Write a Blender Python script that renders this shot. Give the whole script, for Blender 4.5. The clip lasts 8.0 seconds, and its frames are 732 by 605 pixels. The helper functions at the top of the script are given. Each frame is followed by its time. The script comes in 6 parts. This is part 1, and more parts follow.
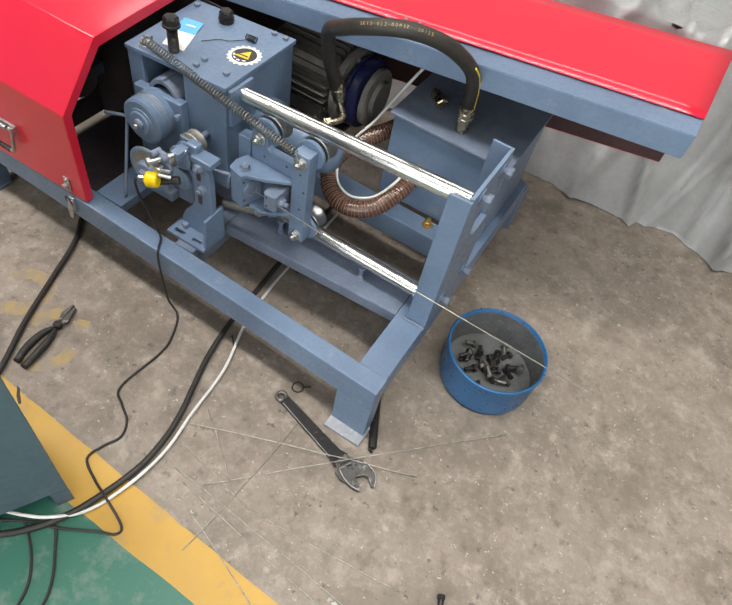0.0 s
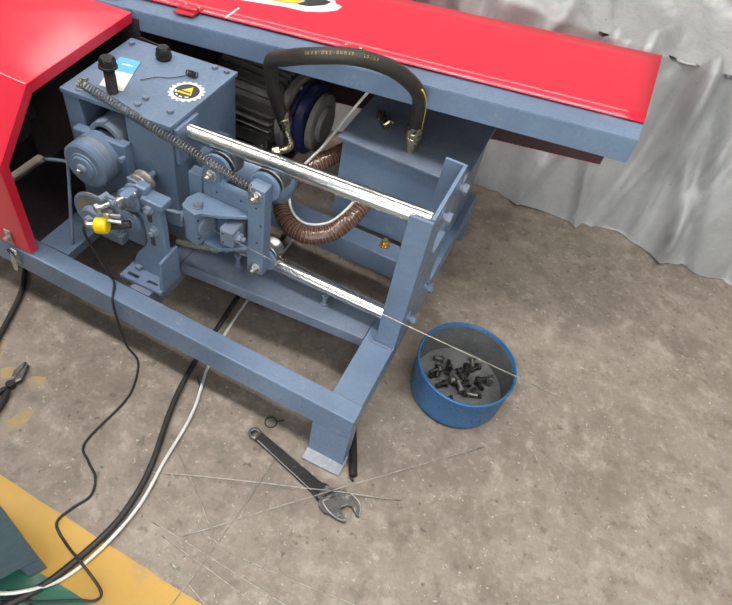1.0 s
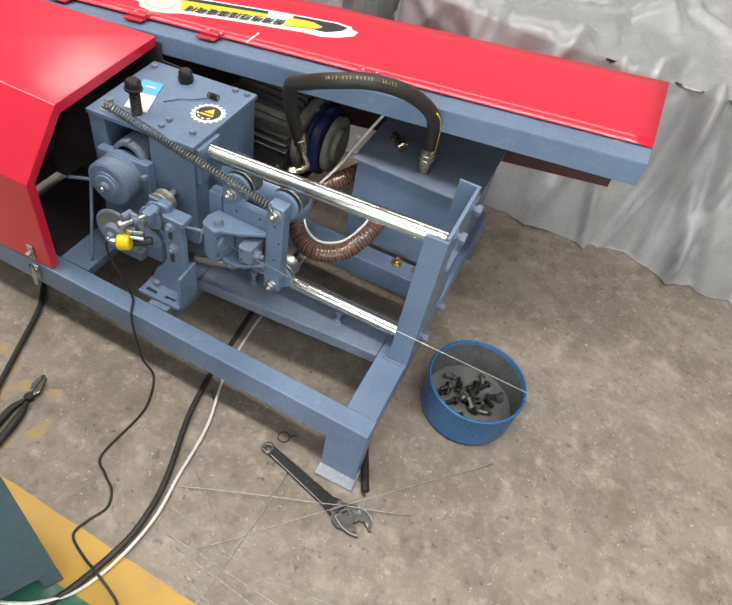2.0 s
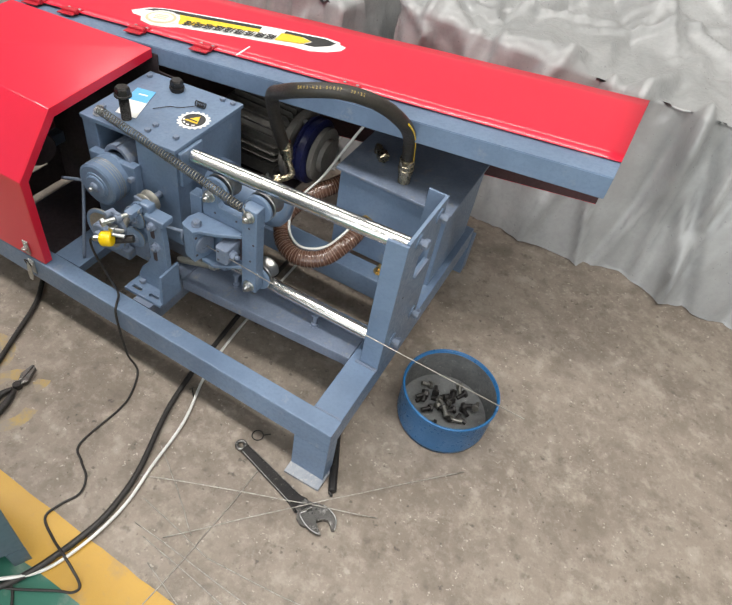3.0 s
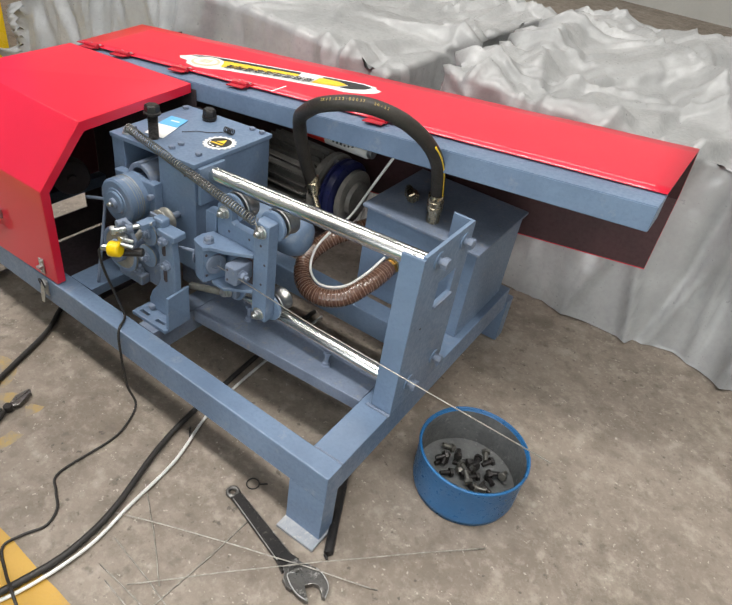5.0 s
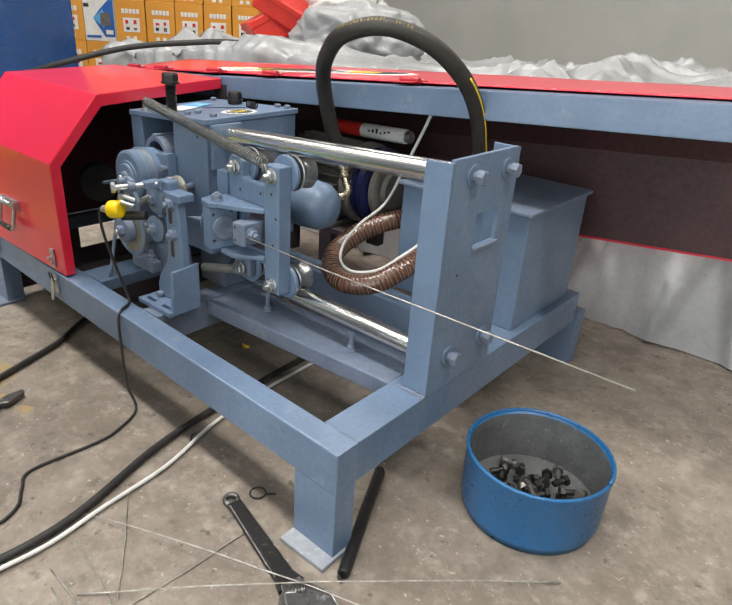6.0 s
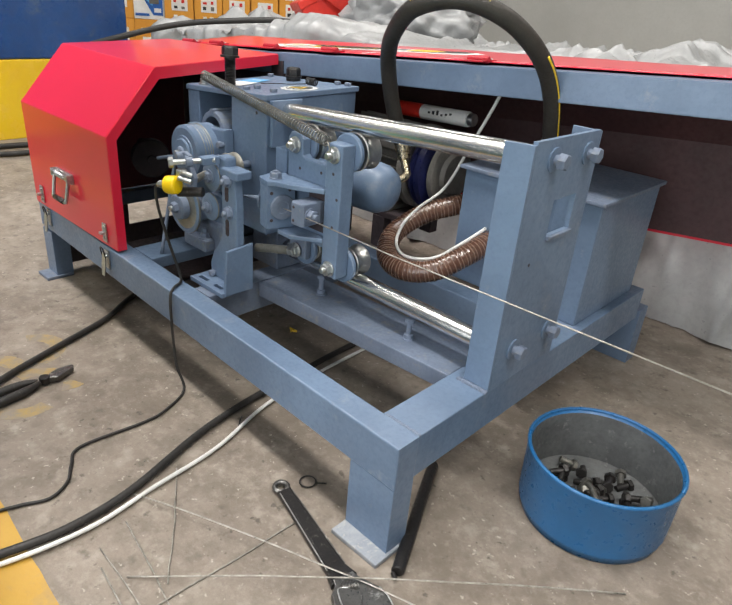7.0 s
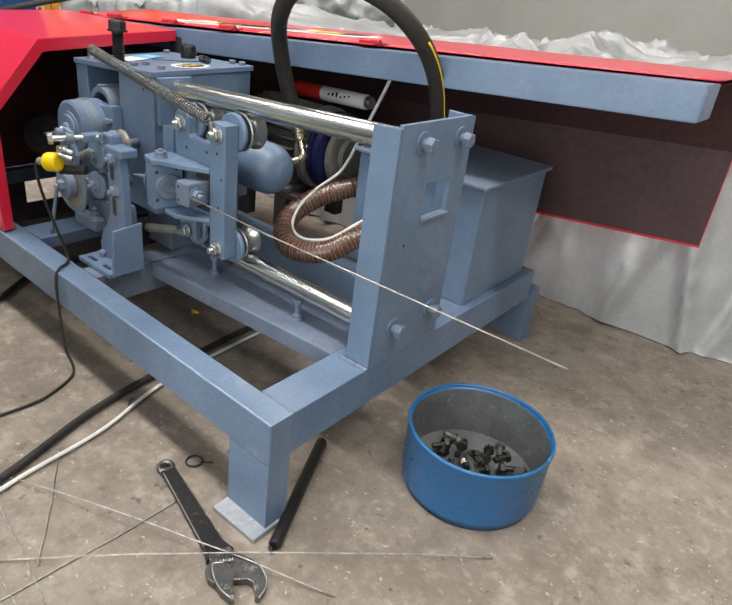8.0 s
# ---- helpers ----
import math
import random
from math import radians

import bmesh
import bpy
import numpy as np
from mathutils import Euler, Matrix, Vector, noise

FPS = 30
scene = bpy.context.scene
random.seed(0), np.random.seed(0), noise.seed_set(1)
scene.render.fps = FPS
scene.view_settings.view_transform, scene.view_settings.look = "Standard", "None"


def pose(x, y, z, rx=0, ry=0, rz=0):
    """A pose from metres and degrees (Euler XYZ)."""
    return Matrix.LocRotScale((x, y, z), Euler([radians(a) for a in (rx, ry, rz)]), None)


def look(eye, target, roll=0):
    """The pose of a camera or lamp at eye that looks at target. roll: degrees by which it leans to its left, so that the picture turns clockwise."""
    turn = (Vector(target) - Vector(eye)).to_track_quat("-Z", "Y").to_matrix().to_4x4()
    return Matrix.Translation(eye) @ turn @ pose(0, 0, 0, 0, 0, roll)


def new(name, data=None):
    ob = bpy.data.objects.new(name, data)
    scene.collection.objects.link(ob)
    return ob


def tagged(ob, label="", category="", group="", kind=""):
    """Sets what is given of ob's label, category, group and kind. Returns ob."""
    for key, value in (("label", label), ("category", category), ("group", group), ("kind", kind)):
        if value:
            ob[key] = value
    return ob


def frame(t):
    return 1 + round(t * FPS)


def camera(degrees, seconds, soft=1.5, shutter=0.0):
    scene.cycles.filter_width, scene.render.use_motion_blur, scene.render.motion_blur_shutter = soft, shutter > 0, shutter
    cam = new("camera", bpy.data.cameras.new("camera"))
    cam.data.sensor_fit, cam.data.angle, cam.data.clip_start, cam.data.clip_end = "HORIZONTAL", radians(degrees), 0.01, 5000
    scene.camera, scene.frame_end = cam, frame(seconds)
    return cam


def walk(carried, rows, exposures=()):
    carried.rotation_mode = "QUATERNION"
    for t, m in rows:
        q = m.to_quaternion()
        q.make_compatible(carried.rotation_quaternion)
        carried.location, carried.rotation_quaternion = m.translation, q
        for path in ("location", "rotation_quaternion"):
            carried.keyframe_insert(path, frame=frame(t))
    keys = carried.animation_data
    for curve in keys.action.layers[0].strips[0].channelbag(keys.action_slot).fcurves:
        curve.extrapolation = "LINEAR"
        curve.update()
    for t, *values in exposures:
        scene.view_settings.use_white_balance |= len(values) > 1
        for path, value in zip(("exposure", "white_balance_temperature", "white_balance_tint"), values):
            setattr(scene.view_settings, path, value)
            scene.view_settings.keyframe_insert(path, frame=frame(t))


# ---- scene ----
cam = camera(60.3, 8.0)
PATH = [
    (0, (0.183, -0.685, 1.426), (-0.254, 0.472, -0.146), 13.9),
    (0.5, (0.131, -0.665, 1.43), (-0.291, 0.549, -0.103), 12.7),
    (1, (0.136, -0.679, 1.425), (-0.184, 0.583, -0.093), 13.4),
    (1.5, (0.081, -0.715, 1.43), (-0.222, 0.569, -0.073), 13.9),
    (3, (0.265, -0.7, 1.465), (-0.198, 0.595, 0.012), 12.0),
    (3.5, (0.318, -0.734, 1.476), (-0.128, 0.547, 0.006), 12.1),
    (4, (0.36, -0.818, 1.494), (-0.06, 0.463, 0.016), 12.9),
    (4.5, (0.348, -0.764, 1.455), (-0.193, 0.575, 0.071), 12.5),
    (6, (0.495, -0.577, 0.832), (-0.637, 0.838, -0.015), 4.0),
    (6.5, (0.454, -0.596, 0.826), (-0.735, 0.787, 0.005), 3.8),
    (7, (0.428, -0.582, 0.806), (-0.761, 0.759, -0.082), 5.0),
    (7.5, (0.476, -0.552, 0.813), (-0.628, 0.847, -0.096), 6.6),
    (8, (0.517, -0.527, 0.819), (-0.517, 0.919, -0.099), 7.6),
]
walk(cam, [(t, look(eye, target, roll)) for t, eye, target, roll in PATH], [(0, 0.0), (4.7, 0.0), (5.8, 0.12), (8, 0.12)])

# ---- world and light: a bright workshop under long roof lights ----
world = bpy.data.worlds.new("workshop_air")
scene.world = world
world.use_nodes = True
world.node_tree.nodes["Background"].inputs[0].default_value = (0.9, 0.95, 1.0, 1)
world.node_tree.nodes["Background"].inputs[1].default_value = 0.05


def roof_light(x, y, sx, sy, watts):
    data = bpy.data.lights.new("roof_light", "AREA")
    data.shape, data.size, data.size_y, data.energy = "RECTANGLE", sx, sy, watts
    data.color = (1.0, 0.965, 0.92)
    ob = new("roof_light", data)
    ob.matrix_world = pose(x, y, 4.95)
    tagged(ob, "long white roof light panel set in the ceiling", "lamp", "roof lights")


roof_light(-0.8, -0.5, 9.0, 0.5, 400)
roof_light(-1.5, 4.2, 9.0, 0.9, 230)
roof_light(-1.5, -3.0, 9.0, 0.6, 90)

# unseen fill lamp added behind the camera to brighten the machine's front faces
fill = bpy.data.lights.new("front_fill", "AREA")
fill.shape, fill.size, fill.size_y, fill.energy, fill.color = "RECTANGLE", 5.0, 3.2, 150, (0.95, 0.97, 1.0)
fill_ob = new("front_fill", fill)
fill_ob.matrix_world = pose(0.6, -3.94, 1.75, 90, 0, 0)
tagged(fill_ob, "unseen fill light added behind the camera for the front faces", "daylight")


# ---- materials ----
def nodes_of(name):
    m = bpy.data.materials.new(name)
    m.use_nodes = True
    return m, m.node_tree.nodes, m.node_tree.links, m.node_tree.nodes["Principled BSDF"]


def noise_node(n, l, scale, detail=5, rough=0.6, coords="Object", stretch=None):
    tc = n.new("ShaderNodeTexCoord")
    t = n.new("ShaderNodeTexNoise")
    t.inputs["Scale"].default_value = scale
    t.inputs["Detail"].default_value = detail
    t.inputs["Roughness"].default_value = rough
    if stretch:
        mp = n.new("ShaderNodeMapping")
        mp.inputs["Scale"].default_value = stretch
        l.new(tc.outputs[coords], mp.inputs[0])
        l.new(mp.outputs[0], t.inputs["Vector"])
    else:
        l.new(tc.outputs[coords], t.inputs["Vector"])
    return t


def ramp(n, l, src, lo, hi, a=0.0, b=1.0):
    r = n.new("ShaderNodeMapRange")
    r.inputs["From Min"].default_value, r.inputs["From Max"].default_value = lo, hi
    r.inputs["To Min"].default_value, r.inputs["To Max"].default_value = a, b
    l.new(src, r.inputs["Value"])
    return r.outputs[0]


def mixed(n, l, fac, a, b):
    m = n.new("ShaderNodeMix")
    m.data_type = "RGBA"
    l.new(fac, m.inputs[0])
    for slot, v in ((6, a), (7, b)):
        if isinstance(v, tuple):
            m.inputs[slot].default_value = (*v, 1)
        else:
            l.new(v, m.inputs[slot])
    return m.outputs[2]


def surface(name, base, dark, rough=0.5, metal=0.0, big=6.0, fine=90.0, bump=0.1, coat=0.0, spots=None, spot_lo=0.62, spot_hi=0.7,
            rough_var=0.12, stretch=None, depth=0.002, grain_mix=0.45):
    """Base and dark mix by a large noise, a finer grain on top, spots of a third colour, relief by the grain."""
    m, n, l, p = nodes_of(name)
    a = noise_node(n, l, big, 6, 0.65, stretch=stretch)
    b = noise_node(n, l, fine, 4, 0.6, stretch=stretch)
    col = mixed(n, l, ramp(n, l, a.outputs["Fac"], 0.35, 0.7), base, dark)
    grain = mixed(n, l, ramp(n, l, b.outputs["Fac"], 0.45, 0.75, 0.0, grain_mix), col, dark)
    if spots:
        s = noise_node(n, l, big * 3.1, 8, 0.7)
        grain = mixed(n, l, ramp(n, l, s.outputs["Fac"], spot_lo, spot_hi), grain, spots)
    l.new(grain, p.inputs["Base Color"])
    l.new(ramp(n, l, b.outputs["Fac"], 0.3, 0.7, rough - rough_var, rough + rough_var), p.inputs["Roughness"])
    p.inputs["Metallic"].default_value = metal
    p.inputs["Coat Weight"].default_value = coat
    p.inputs["Coat Roughness"].default_value = 0.12
    if bump:
        bp = n.new("ShaderNodeBump")
        bp.inputs["Strength"].default_value, bp.inputs["Distance"].default_value = bump, depth
        l.new(b.outputs["Fac"], bp.inputs["Height"])
        l.new(bp.outputs[0], p.inputs["Normal"])
    return m


PAINT = surface("blue_grey_machine_paint", (0.149, 0.213, 0.315), (0.098, 0.144, 0.222), 0.42, 0, 5, 120, 0.12, 0.15, (0.215, 0.245, 0.29), 0.60, 0.74)
PAINT_DUSTY = surface("dusty_blue_grey_paint", (0.168, 0.207, 0.282), (0.112, 0.142, 0.202), 0.55, 0, 12, 160, 0.2, 0.0, (0.23, 0.225, 0.22), 0.56, 0.72)
DUST = surface("dust_covered_grey_paint", (0.33, 0.345, 0.37), (0.22, 0.245, 0.28), 0.65, 0, 30, 200, 0.25, 0.0, (0.42, 0.41, 0.40), 0.55, 0.7)
RED = surface("red_gloss_paint", (0.70, 0.013, 0.043), (0.62, 0.011, 0.037), 0.34, 0, 2.0, 500, 0, 0.5, rough_var=0.02, grain_mix=0.1)
RED.node_tree.nodes["Principled BSDF"].inputs["Coat Roughness"].default_value = 0.11
RED_DULL = surface("red_hinge_paint", (0.5, 0.012, 0.03), (0.33, 0.01, 0.02), 0.4, 0, 30, 200, 0.1)
# the hood red darkened to carry the shade under the rear hood
DARK_RED = surface("shaded_inner_red", (0.060, 0.021, 0.024), (0.038, 0.015, 0.017), 0.6, 0, 6, 80, 0.1)
# the hood red again, darkened for the shade inside the front hood
HOOD_INNER = surface("shaded_hood_inside_red", (0.17, 0.035, 0.047), (0.10, 0.026, 0.034), 0.55, 0, 6, 80, 0.1)
# near-black colour standing in for shade in hollows, holes and under the hoods
SHADE = surface("near_black_shade", (0.055, 0.040, 0.046), (0.036, 0.027, 0.031), 0.7, 0, 9, 90, 0.2)
STEEL = surface("bright_turned_steel", (0.50, 0.50, 0.49), (0.34, 0.34, 0.33), 0.36, 1.0, 20, 160, 0.08, rough_var=0.08)
BAR = surface("chromed_guide_bar_steel", (0.86, 0.86, 0.85), (0.68, 0.68, 0.67), 0.21, 1.0, 8, 220, 0.05, rough_var=0.07, stretch=(1, 14, 14))
ZINC = surface("zinc_plated_steel", (0.60, 0.61, 0.61), (0.36, 0.37, 0.37), 0.38, 1.0, 40, 260, 0.1)
GILT = surface("yellow_passivated_steel", (0.58, 0.50, 0.36), (0.38, 0.32, 0.22), 0.28, 1.0, 40, 220, 0.06)
BRASS = surface("brass_fitting", (0.72, 0.5, 0.2), (0.5, 0.34, 0.12), 0.3, 1.0, 30, 200, 0.05)
BLACK_STEEL = surface("black_oxide_steel", (0.032, 0.029, 0.028), (0.018, 0.017, 0.017), 0.40, 0.4, 22, 200, 0.3, 0, (0.15, 0.135, 0.12), 0.58, 0.72)
OILY = surface("oily_spring_steel", (0.27, 0.262, 0.24), (0.14, 0.135, 0.122), 0.4, 0.8, 60, 300, 0.1)
RUBBER = surface("black_cable_rubber", (0.024, 0.021, 0.019), (0.014, 0.013, 0.012), 0.55, 0, 20, 150, 0.15, 0, (0.07, 0.065, 0.06), 0.6, 0.75)
HOSE = surface("black_hydraulic_hose_rubber", (0.034, 0.029, 0.023), (0.02, 0.017, 0.014), 0.5, 0, 25, 240, 0.3)
WHITE_CABLE = surface("white_cable_sheath", (0.72, 0.72, 0.70), (0.55, 0.55, 0.52), 0.4, 0, 15, 200, 0.1)
BROWN_HOSE = surface("translucent_brown_suction_hose", (0.13, 0.062, 0.04), (0.07, 0.035, 0.025), 0.22, 0, 20, 200, 0.1, 0.5)
COIL = surface("pale_hose_coil", (0.25, 0.16, 0.115), (0.17, 0.10, 0.07), 0.3, 0, 20, 200, 0.05)
YELLOW = surface("yellow_sensor_plastic", (0.85, 0.58, 0.0), (0.75, 0.48, 0.0), 0.4, 0, 30, 200, 0.05)
BLUE_PAINT = surface("deep_blue_motor_paint", (0.015, 0.02, 0.09), (0.01, 0.012, 0.05), 0.35, 0, 20, 120, 0.1)
MOTOR_GREY = surface("grimy_grey_motor_casting", (0.19, 0.18, 0.165), (0.10, 0.093, 0.085), 0.5, 0.2, 14, 130, 0.3)
MOTOR_PALE = surface("pale_grey_motor_casting", (0.23, 0.215, 0.195), (0.13, 0.12, 0.11), 0.5, 0.1, 14, 130, 0.25)
TAPE_WHITE = surface("white_label_paper", (0.78, 0.78, 0.76), (0.66, 0.66, 0.64), 0.5, 0, 20, 100, 0.02)
OLD_STEEL = surface("dusty_worn_roller_steel", (0.34, 0.335, 0.30), (0.22, 0.21, 0.18), 0.45, 0.6, 20, 140, 0.15)
HOSE_PRINT = surface("faded_yellow_hose_print", (0.45, 0.33, 0.08), (0.25, 0.18, 0.05), 0.5, 0, 60, 300, 0.02)
JAW = surface("worn_dark_jaw_steel", (0.17, 0.165, 0.158), (0.09, 0.086, 0.082), 0.36, 0.8, 14, 220, 0.25, 0, (0.60, 0.59, 0.56), 0.57, 0.72)
WIRE = surface("dull_drawn_wire", (0.48, 0.455, 0.41), (0.20, 0.185, 0.16), 0.36, 0.5, 60, 300, 0.1)
CYAN = surface("cyan_label_print", (0.12, 0.42, 0.72), (0.10, 0.36, 0.66), 0.45, 0, 20, 100, 0.02)
GOLD = surface("yellow_sticker_print", (0.80, 0.56, 0.03), (0.70, 0.46, 0.02), 0.4, 0, 10, 100, 0.02)
PALE_GOLD = surface("faded_gold_print", (0.62, 0.53, 0.33), (0.52, 0.44, 0.27), 0.45, 0, 20, 100, 0.02)
INK = surface("black_sticker_print", (0.02, 0.02, 0.02), (0.03, 0.03, 0.03), 0.4, 0, 20, 100, 0.02)
TARP = surface("grey_tarpaulin_plastic", (0.39, 0.395, 0.397), (0.26, 0.265, 0.268), 0.38, 0.10, 3, 60, 0.12, 0.0, depth=0.004)
CARTON = surface("orange_carton_board", (0.72, 0.33, 0.045), (0.62, 0.27, 0.03), 0.65, 0, 3, 60, 0.08)
CARTON_BLUE = surface("blue_carton_print", (0.02, 0.13, 0.45), (0.02, 0.1, 0.36), 0.5, 0, 5, 60, 0.03)
RED_PLASTIC = surface("red_crate_plastic", (0.66, 0.035, 0.02), (0.5, 0.02, 0.015), 0.4, 0, 8, 60, 0.1)
BAG = surface("white_woven_bag", (0.72, 0.70, 0.68), (0.5, 0.47, 0.45), 0.6, 0, 8, 120, 0.3, 0, (0.6, 0.12, 0.12), 0.63, 0.68)
CAB_BLUE = surface("blue_enamel_sheet", (0.022, 0.075, 0.23), (0.014, 0.045, 0.15), 0.3, 0, 2.5, 20, 0.05, 0.3, (0.10, 0.14, 0.20), 0.57, 0.70)
CAB_YELLOW = surface("yellow_enamel_sheet", (0.82, 0.56, 0.02), (0.72, 0.44, 0.02), 0.25, 0, 2.5, 20, 0.05, 0.4)
BUCKET_BLUE = surface("blue_plastic_drum", (0.015, 0.12, 0.30), (0.012, 0.09, 0.22), 0.35, 0, 9, 80, 0.1)
DRUM_GRIME = surface("oily_grey_grime", (0.15, 0.155, 0.155), (0.075, 0.078, 0.08), 0.5, 0, 16, 120, 0.2, 0, (0.27, 0.27, 0.265), 0.58, 0.7)
WALL = surface("grey_plaster_wall", (0.5, 0.5, 0.48), (0.42, 0.42, 0.40), 0.8, 0, 1.0, 30, 0.1)
WOOD = surface("pallet_wood", (0.30, 0.2, 0.11), (0.2, 0.13, 0.07), 0.7, 0, 6, 60, 0.3)
CAB_GREY = surface("dark_blue_grey_cabinet_enamel", (0.085, 0.125, 0.155), (0.07, 0.10, 0.125), 0.4, 0, 3, 60, 0.06, 0.1)


def concrete():
    m, n, l, p = nodes_of("worn_concrete")
    a = noise_node(n, l, 1.3, 8, 0.62)
    b = noise_node(n, l, 9.0, 9, 0.72)
    c = noise_node(n, l, 240.0, 3, 0.6)
    d = noise_node(n, l, 28.0, 4, 0.5)
    e = noise_node(n, l, 4.2, 6, 0.6)
    g = noise_node(n, l, 75.0, 5, 0.65)
    col = mixed(n, l, ramp(n, l, a.outputs["Fac"], 0.36, 0.66), (0.274, 0.237, 0.203), (0.204, 0.173, 0.144))
    col = mixed(n, l, ramp(n, l, e.outputs["Fac"], 0.46, 0.64, 0, 0.9), col, (0.165, 0.139, 0.115))
    col = mixed(n, l, ramp(n, l, b.outputs["Fac"], 0.50, 0.70, 0, 0.75), col, (0.149, 0.127, 0.105))
    col = mixed(n, l, ramp(n, l, g.outputs["Fac"], 0.50, 0.70, 0, 0.45), col, (0.328, 0.294, 0.258))
    col = mixed(n, l, ramp(n, l, c.outputs["Fac"], 0.5, 0.8, 0, 0.2), col, (0.129, 0.110, 0.093))
    col = mixed(n, l, ramp(n, l, d.outputs["Fac"], 0.62, 0.72, 0, 0.45), col, (0.075, 0.065, 0.054))
    col = mixed(n, l, ramp(n, l, d.outputs["Fac"], 0.33, 0.27, 0, 0.5), col, (0.378, 0.346, 0.310))
    k = noise_node(n, l, 14.0, 7, 0.7)
    col = mixed(n, l, ramp(n, l, k.outputs["Fac"], 0.60, 0.74, 0, 0.75), col, (0.106, 0.088, 0.069))
    col = mixed(n, l, ramp(n, l, k.outputs["Fac"], 0.42, 0.28, 0, 0.7), col, (0.343, 0.313, 0.267))
    q = noise_node(n, l, 6.5, 5, 0.55)
    col = mixed(n, l, ramp(n, l, q.outputs["Fac"], 0.52, 0.66, 0, 0.6), col, (0.135, 0.113, 0.089))
    s = noise_node(n, l, 70.0, 2, 0.5)
    col = mixed(n, l, ramp(n, l, s.outputs["Fac"], 0.69, 0.76, 0, 0.7), col, (0.051, 0.044, 0.037))
    w = noise_node(n, l, 19.0, 6, 0.62)
    col = mixed(n, l, ramp(n, l, w.outputs["Fac"], 0.54, 0.68, 0, 0.55), col, (0.118, 0.096, 0.079))
    col = mixed(n, l, ramp(n, l, w.outputs["Fac"], 0.45, 0.32, 0, 0.5), col, (0.375, 0.335, 0.292))
    st = noise_node(n, l, 5.5, 10, 0.78)
    col = mixed(n, l, ramp(n, l, st.outputs["Fac"], 0.55, 0.70, 0, 0.55), col, (0.125, 0.100, 0.078))
    col = mixed(n, l, ramp(n, l, st.outputs["Fac"], 0.45, 0.30, 0, 0.6), col, (0.375, 0.335, 0.285))
    pit = n.new("ShaderNodeTexVoronoi")
    pit.inputs["Scale"].default_value = 8.0
    l.new(n.new("ShaderNodeTexCoord").outputs["Object"], pit.inputs["Vector"])
    col = mixed(n, l, ramp(n, l, pit.outputs["Distance"], 0.07, 0.03, 0, 0.5), col, (0.072, 0.060, 0.050))
    chip = noise_node(n, l, 95.0, 3, 0.5)
    col = mixed(n, l, ramp(n, l, chip.outputs["Fac"], 0.67, 0.73, 0, 0.6), col, (0.50, 0.46, 0.41))
    chip = noise_node(n, l, 46.0, 4, 0.55)
    col = mixed(n, l, ramp(n, l, chip.outputs["Fac"], 0.66, 0.73, 0, 0.7), col, (0.062, 0.052, 0.043))
    warm = n.new("ShaderNodeMix")
    warm.data_type, warm.blend_type = "RGBA", "MULTIPLY"
    warm.inputs[0].default_value = 1.0
    warm.inputs[7].default_value = (1.025, 1.0, 0.97, 1)
    l.new(col, warm.inputs[6])
    l.new(warm.outputs[2], p.inputs["Base Color"])
    l.new(ramp(n, l, b.outputs["Fac"], 0.3, 0.7, 0.42, 0.68), p.inputs["Roughness"])
    bp = n.new("ShaderNodeBump")
    bp.inputs["Strength"].default_value, bp.inputs["Distance"].default_value = 0.2, 0.003
    l.new(c.outputs["Fac"], bp.inputs["Height"])
    l.new(bp.outputs[0], p.inputs["Normal"])
    return m


def floor_paint(name, base, dark, wear, lo, hi, scale):
    """Paint on concrete, rubbed through where a coarse noise runs high."""
    m, n, l, p = nodes_of(name)
    a = noise_node(n, l, 3.0, 7, 0.6)
    w = noise_node(n, l, scale, 9, 0.7)
    c = noise_node(n, l, 200.0, 3, 0.6)
    col = mixed(n, l, ramp(n, l, a.outputs["Fac"], 0.35, 0.7), base, dark)
    col = mixed(n, l, ramp(n, l, c.outputs["Fac"], 0.5, 0.8, 0, 0.3), col, dark)
    col = mixed(n, l, ramp(n, l, w.outputs["Fac"], lo, hi), col, wear)
    l.new(col, p.inputs["Base Color"])
    l.new(ramp(n, l, w.outputs["Fac"], 0.3, 0.7, 0.32, 0.6), p.inputs["Roughness"])
    bp = n.new("ShaderNodeBump")
    bp.inputs["Strength"].default_value, bp.inputs["Distance"].default_value = 0.15, 0.002
    l.new(c.outputs["Fac"], bp.inputs["Height"])
    l.new(bp.outputs[0], p.inputs["Normal"])
    return m


CONCRETE = concrete()
LINE_YELLOW = floor_paint("worn_yellow_floor_paint", (0.50, 0.300, 0.045), (0.41, 0.235, 0.038), (0.27, 0.195, 0.11), 0.53, 0.74, 7)
FLOOR_GREEN = floor_paint("scuffed_green_floor_paint", (0.034, 0.158, 0.112), (0.024, 0.118, 0.082), (0.21, 0.26, 0.23), 0.50, 0.78, 12)
STENCIL = floor_paint("faded_yellow_stencil_paint", (0.40, 0.27, 0.075), (0.32, 0.22, 0.08), (0.24, 0.205, 0.165), 0.38, 0.58, 20)


